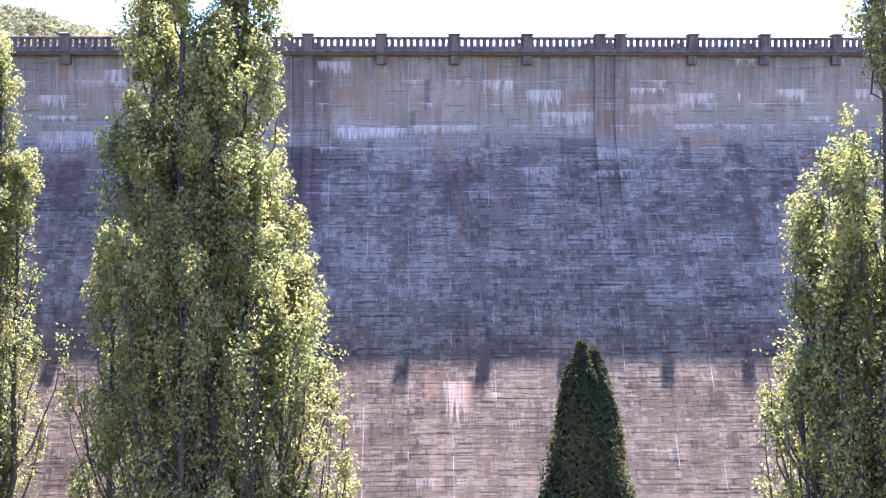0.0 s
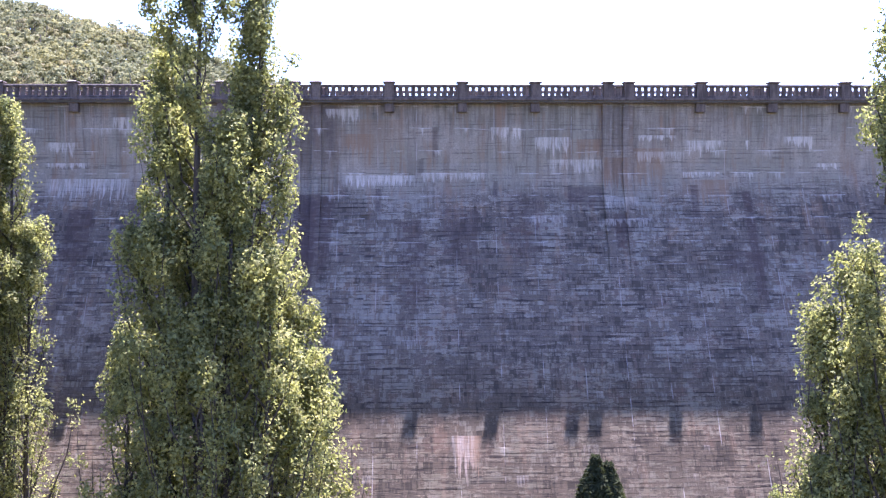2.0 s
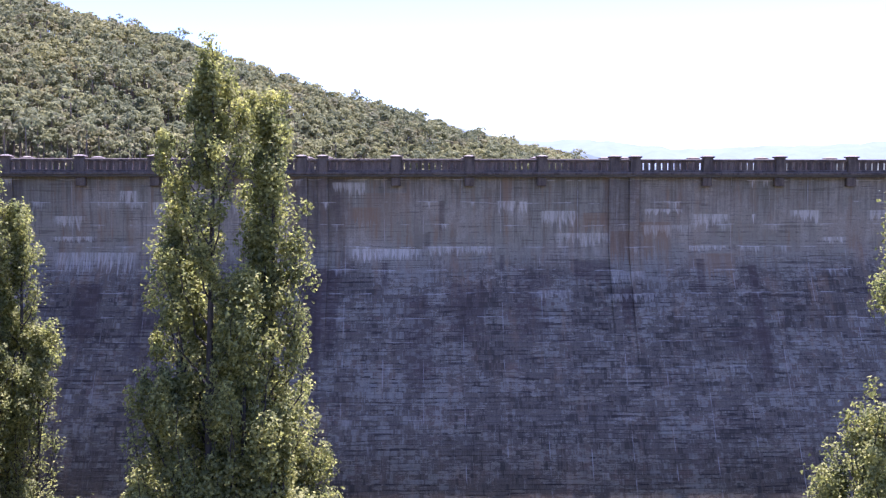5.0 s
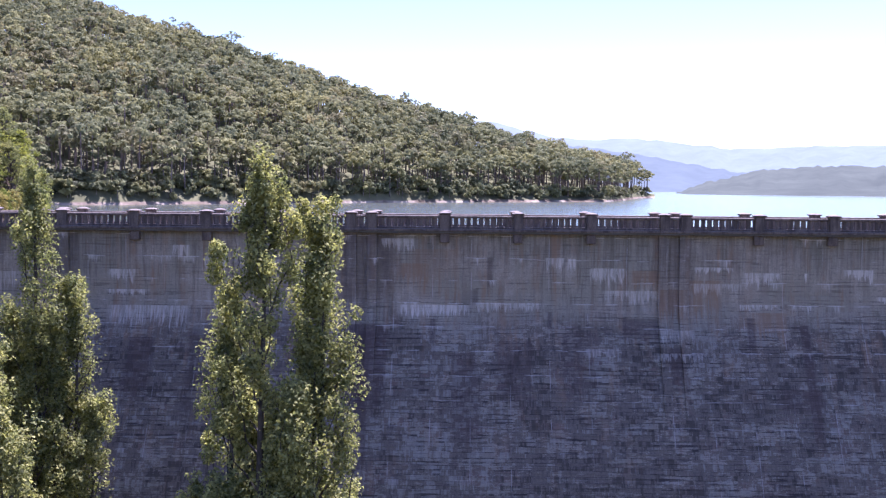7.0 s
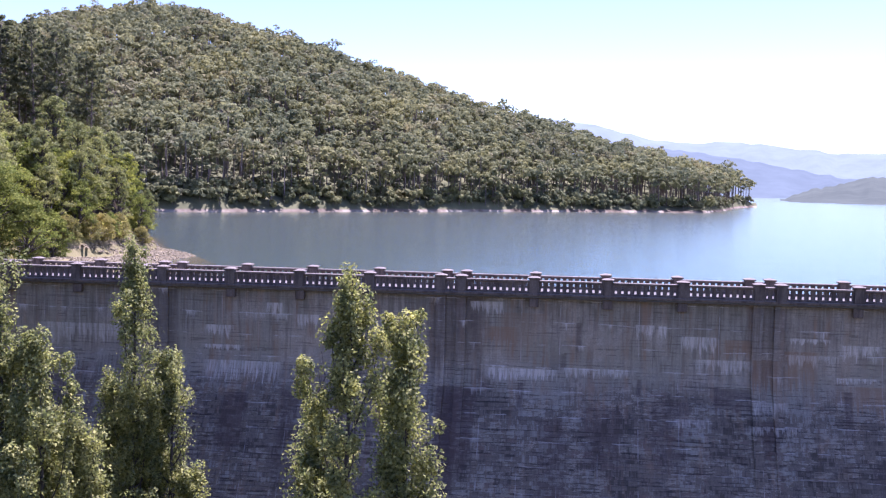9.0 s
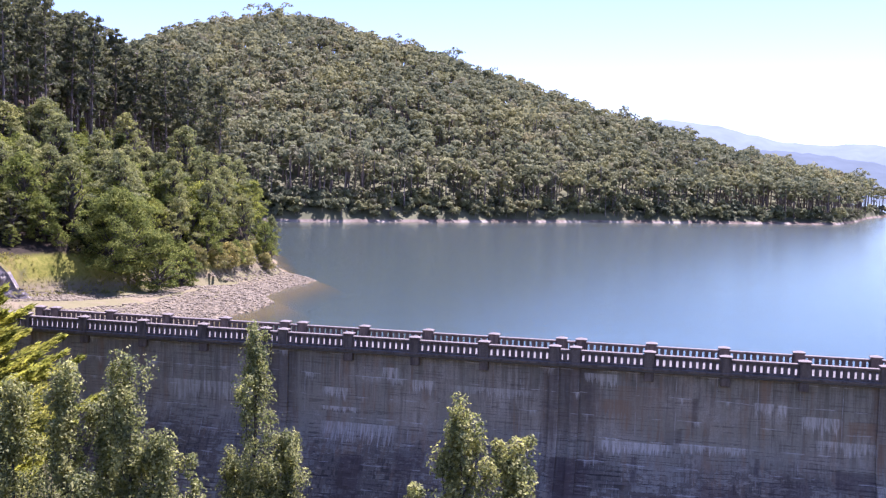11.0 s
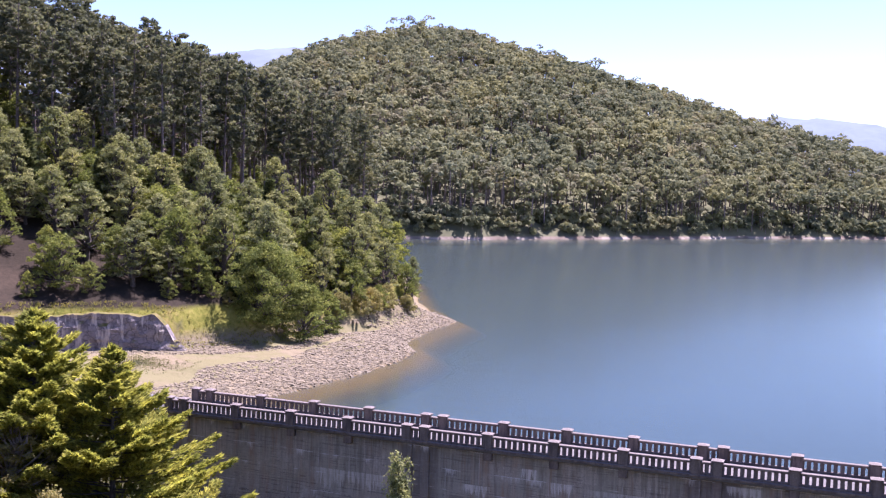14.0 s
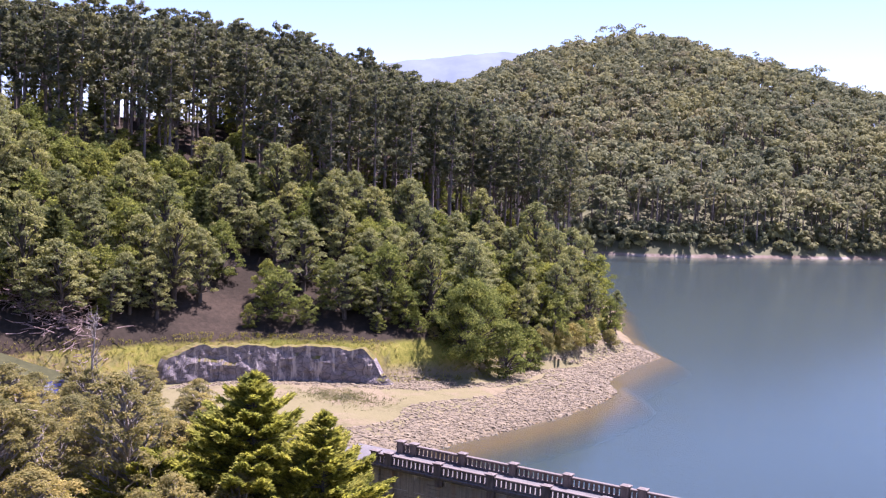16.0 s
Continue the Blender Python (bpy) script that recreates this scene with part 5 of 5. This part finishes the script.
# ---- far woods ----
def far_woods():
    """Tall gums, each a bare trunk under a dome of leaf clumps, with scrub along the shore."""
    g = np.random.default_rng(200)
    sites = []
    for d0 in np.arange(395, 960, 6.6):
        step = np.degrees(6.9 / d0)
        az = np.arange(-9.9, 40, step)
        az = az + g.uniform(-0.46, 0.46, len(az)) * step
        d = d0 + g.uniform(-3.0, 3.0, len(az))
        ds, dt = np.interp(az, AZ, SHORED), np.interp(az, AZ, TOPD)
        ok = (d > ds + 9) & (d < dt + 22) & (g.uniform(0, 1, len(az)) < np.where(d < ds + 60, 0.97, 0.86))
        sites.append(np.stack([az[ok], d[ok]], 1))
    az, d = np.concatenate(sites).T
    x, y = -np.sin(np.radians(az)) * d, np.cos(np.radians(az)) * d
    tall = len(x)
    H = g.uniform(17, 26, tall) * (1 + 0.12 * waves(x, y, 0.03, 41))
    H = np.where(g.uniform(0, 1, tall) < 0.06, H * 1.22, H)
    H = H * np.interp(az, [-9.9, -7, 0], [0.95, 0.95, 1.0])
    low_az = np.arange(-9.7, 40, 0.13)
    low_d = np.interp(low_az, AZ, SHORED)
    low_d = low_d + 5 * waves(-np.sin(np.radians(low_az)) * low_d, np.cos(np.radians(low_az)) * low_d, 0.05, 21) + g.uniform(3.5, 18, len(low_az))
    x, y = np.concatenate([x, -np.sin(np.radians(low_az)) * low_d]), np.concatenate([y, np.cos(np.radians(low_az)) * low_d])
    H = np.concatenate([H, g.uniform(3, 10, len(low_az))])
    z = hill_height(x, y)
    P, O, trunks = [], [], []
    puffs, per = 8, 19
    for i in range(len(x)):
        wide = H[i] * g.uniform(0.155, 0.225) if i < tall else H[i] * 0.36
        a = np.arange(puffs) * 2.4 + g.uniform(-0.5, 0.5, puffs)
        q = np.sqrt((np.arange(puffs) + 0.4) / puffs)
        dome = H[i] * (0.93 - 0.2 * q ** 2 + g.uniform(-0.05, 0.03, puffs))
        under = g.uniform(0, 1, puffs) < 0.28
        hz = np.where(under, H[i] * g.uniform(0.45, 0.7, puffs), dome) if i < tall else H[i] * g.uniform(0.2, 0.85, puffs)
        lean = g.normal(0, 0.03 * H[i], 2)
        c = np.stack([x[i] + lean[0] + np.cos(a) * wide * q, y[i] + lean[1] + np.sin(a) * wide * q, z[i] + hz], 1)
        pr = wide * g.uniform(0.42, 0.62, puffs)
        dd = g.normal(size=(puffs, per, 3))
        dd /= np.linalg.norm(dd, axis=2, keepdims=True)
        dd[..., 2] = np.where(dd[..., 2] < -0.15, -dd[..., 2], dd[..., 2])
        P.append((c[:, None] + dd * pr[:, None, None] * g.uniform(0.8, 1.05, (puffs, per, 1)) * np.array([1, 1, 0.72])).reshape(-1, 3))
        O.append(dd.reshape(-1, 3))
        trunks.append(tube([(x[i], y[i], z[i] - 1), (x[i] + lean[0], y[i] + lean[1], z[i] + H[i] * 0.8)], [0.02 * H[i], 0.008 * H[i]], 3))
    P, O = np.concatenate(P), np.concatenate(O)
    return joined(trunks), leaves(P, 0.98, 0.84, 0.2, O * 3.6, g)


wood, crown = far_woods()
woods = thing("far_forest", (0, 0, 0), "dense olive gum forest covering the hill across the lake", "forest", kind="stuff")
tagged(part("forest_trunks", mesh_of("forest_trunks", *wood, M_PINEBARK), M_PINEBARK, woods), kind="stuff")
tagged(part("forest_canopy", mesh_of("forest_canopy", *crown, M_FAR), M_FAR, woods), kind="stuff")


# ---- shore stones, rubble, reeds ----
def stones(seed, spots, sizes):
    """Low angular stones, each a skewed block sunk a little into the ground."""
    g = np.random.default_rng(seed)
    n = len(spots)
    base = np.array([(-1, -1, -0.4), (1, -1, -0.4), (1, 1, -0.4), (-1, 1, -0.4), (-0.7, -0.6, 0.55), (0.6, -0.7, 0.5), (0.7, 0.6, 0.6), (-0.6, 0.7, 0.5)])
    v = base[None] * (1 + g.uniform(-0.28, 0.28, (n, 8, 3)))
    v = v * (sizes[:, None, None] * np.stack([g.uniform(0.7, 1.5, n), g.uniform(0.6, 1.1, n), g.uniform(0.35, 0.8, n)], 1)[:, None, :])
    a = g.uniform(0, 2 * np.pi, n)
    c, s = np.cos(a)[:, None], np.sin(a)[:, None]
    x, y = v[..., 0] * c - v[..., 1] * s, v[..., 0] * s + v[..., 1] * c
    v = np.stack([x, y, v[..., 2]], -1) + spots[:, None, :]
    quads = np.array([[0, 1, 5, 4], [1, 2, 6, 5], [2, 3, 7, 6], [3, 0, 4, 7], [4, 5, 6, 7]])
    f = (np.arange(n)[:, None, None] * 8 + quads[None]).reshape(-1, 4)
    return v.reshape(-1, 3), f


def stone_material():
    n = Nodes("shore_stones")
    c = n.mix(n.island(), (0.078, 0.062, 0.034), (0.186, 0.15, 0.083))
    f = n.noise(n.pos(), 4.0, 5)
    c = n.mix(n.ramp(f, [(0.4, 0.0), (0.7, 0.5)]), c, (0.19, 0.14, 0.08))
    return n.surface(n.principled(c, 0.9, n.bump(f, 0.5, 0.05)))


M_STONES = stone_material()
g = np.random.default_rng(300)
n = 90000
x, y = g.uniform(-112, -62, n), g.uniform(90, 200, n)
d = poly_dist(x, y, SHORE)
land = inside(x, y, LAND)
df = np.where(inside(x, y, UPPER), 1, -1) * poly_dist(x, y, FACE)
belt = np.where(y < 140, 11.5 + 2 * waves(x, y, 0.15, 51), 11)
keep = land & (d < belt) & (df < 1.0) & (g.uniform(0, 1, n) < 1.1 - d / belt * 0.6)
keep |= land & (y > 142) & (d < 9) & (g.uniform(0, 1, n) < 1.1 - 0.08 * d)
keep |= land & (df > -3.2) & (df < -0.6) & (y > 100) & (g.uniform(0, 1, n) < 0.6)
keep |= land & (np.hypot(x + 87, (y - 129) * 0.8) < 4.5) & (df < 3)
keep |= land & (np.hypot(x + 114, y - 104) < 4) & (df < 2)
x, y, d = x[keep][:20000], y[keep][:20000], d[keep][:20000]
spots = np.stack([x, y, bank_height(x, y)], 1)
sizes = 0.11 + 0.3 * g.uniform(0, 1, len(x)) ** 3
v, f = stones(301, spots, sizes)
thing("shore_stones", (0, 0, 0), "pale angular stones strewn along the lake shore", "stones", kind="stuff", data=mesh_of("shore_stones", v, f, M_STONES))

# long grass along the terrace edge and reeds on the flat
def tufts(seed, pts, height, per):
    g = np.random.default_rng(seed)
    p = np.repeat(pts, per, 0)
    n = len(p)
    a = g.uniform(0, 2 * np.pi, n)
    root = p + np.stack([g.normal(0, 0.18, n), g.normal(0, 0.18, n), 0 * a - 0.05], 1)
    tip = root + np.stack([np.cos(a) * 0.22, np.sin(a) * 0.22, height * g.uniform(0.6, 1.2, n)], 1)
    side = np.stack([-np.sin(a), np.cos(a), 0 * a], 1) * 0.035
    v = np.stack([root - side, root + side, tip + side * 0.3, tip - side * 0.3], 1).reshape(-1, 3)
    return v, np.arange(4 * n).reshape(-1, 4)


M_GRASS = foliage("long_grass", (0.15, 0.14, 0.035), (0.32, 0.28, 0.08), 0.4, 0.0)
M_REED = foliage("reeds", (0.11, 0.11, 0.05), (0.19, 0.17, 0.085), 0.3, 0.0)
n = 16000
x, y = g.uniform(-135, -78, n), g.uniform(84, 150, n)
df = np.where(inside(x, y, UPPER), 1, -1) * poly_dist(x, y, FACE)
keep = (df > 1.6) & (df < 5)
x, y = x[keep][:5000], y[keep][:5000]
thing("terrace_grass", (0, 0, 0), "long yellow-green grass on the terrace", "grass", kind="stuff",
      data=mesh_of("terrace_grass", *tufts(311, np.stack([x, y, bank_height(x, y)], 1), 0.36, 7), M_GRASS))
n = 900
x, y = -90.5 + g.normal(0, 3.4, n), 113.5 + g.normal(0, 2.2, n)
thing("reeds", (0, 0, 0), "patch of dull green reeds on the sandy flat", "reeds", kind="stuff",
      data=mesh_of("reeds", *tufts(312, np.stack([x, y, bank_height(x, y)], 1), 0.24, 5), M_REED))

# heap of cut branches beyond the gums
wood = []
for i in range(800):
    c = np.array([-131 + g.normal(0, 4.5), 94 + g.normal(0, 3.0), 0])
    c[2] = bz(c[0], c[1]) + abs(g.normal(0, 1.3)) + 0.1
    a, L = g.uniform(0, 2 * np.pi), g.uniform(1.0, 3.2)
    e = c + np.array([np.cos(a) * L, np.sin(a) * L, g.uniform(-0.3, 1.4)])
    wood.append(tube([c, (c + e) / 2 + g.normal(0, 0.15, 3), e], [0.07, 0.05, 0.015], 4))
M_DRYWOOD = bark("dry_pink_brown_wood", (0.17, 0.115, 0.095), (0.33, 0.24, 0.205))
thing("branch_heap", (0, 0, 0), "heap of dry pink-brown cut branches", "branches", kind="stuff", data=mesh_of("branch_heap", *joined(wood), M_DRYWOOD))

# wire fence by the track
fence = thing("fence", (0, 0, 0), "low weathered post and rail fence by the track", "fence")
ends = np.array([(-124, 75.5), (-115.5, 84.5)])
tops = []
post_me = None
for i in range(7):
    p = ends[0] + (ends[1] - ends[0]) * i / 6
    zz = bz(*p) if p[1] > 82 else max(bz(p[0], 82.0), 0)
    if post_me is None:
        bm = box_bm(-0.06, 0.06, -0.06, 0.06, -0.4, 1.1, 0.01)
        post_me = bpy.data.meshes.new("post")
        bm.to_mesh(post_me)
        bm.free()
        post_me.materials.append(M_PALEBARK)
    part("post", post_me, M_PALEBARK, fence).location = (p[0], p[1], zz)
    tops.append((p[0], p[1], zz))
for lift in (0.35, 0.7, 1.05):
    part("rail", mesh_of("rail", *tube([(a, b2, c2 + lift) for a, b2, c2 in tops], [0.035] * 7, 5), M_PALEBARK), M_PALEBARK, fence)

# ---- face panels ----
g = np.random.default_rng(11)
columns = [(x, min(PANEL, X1 - x)) for x in np.arange(X0, X1 - 0.2, PANEL)]
step = LIFT
rows = [BATTER - step * (i + 1) for i in range(24)]
shared = []
for i in range(8):
    v, f = panel_arrays(g, PANEL, BATTER - step, BATTER)
    shared.append(mesh_of("panel", v - np.array([0, face_y(BATTER - step), BATTER - step]), f, M_WALL))
rest = []
count = 0
for z0 in rows:
    for x, w in columns:
        if -16.5 < x < 22 and z0 > 5 and w == PANEL and count < 300:
            count += 1
            p = part("panel", shared[int(g.integers(0, 8))], M_WALL, dam)
            p.location = (x, face_y(z0), z0)
        else:
            v, f = panel_arrays(g, w, z0, z0 + step)
            rest.append((v + np.array([x, 0, 0]), f))
for z0, z1 in ((BATTER, 32.4), (32.4, 33.9), (33.9, 36.2), (36.2, 38.42)):
    for x, w in zip(columns[::2], columns[1::2]):
        v, f = smooth_panel(g, x[1] + w[1], z0, z1)
        rest.append((v + np.array([x[0], 0, 0]), f))
v, f = joined(rest)
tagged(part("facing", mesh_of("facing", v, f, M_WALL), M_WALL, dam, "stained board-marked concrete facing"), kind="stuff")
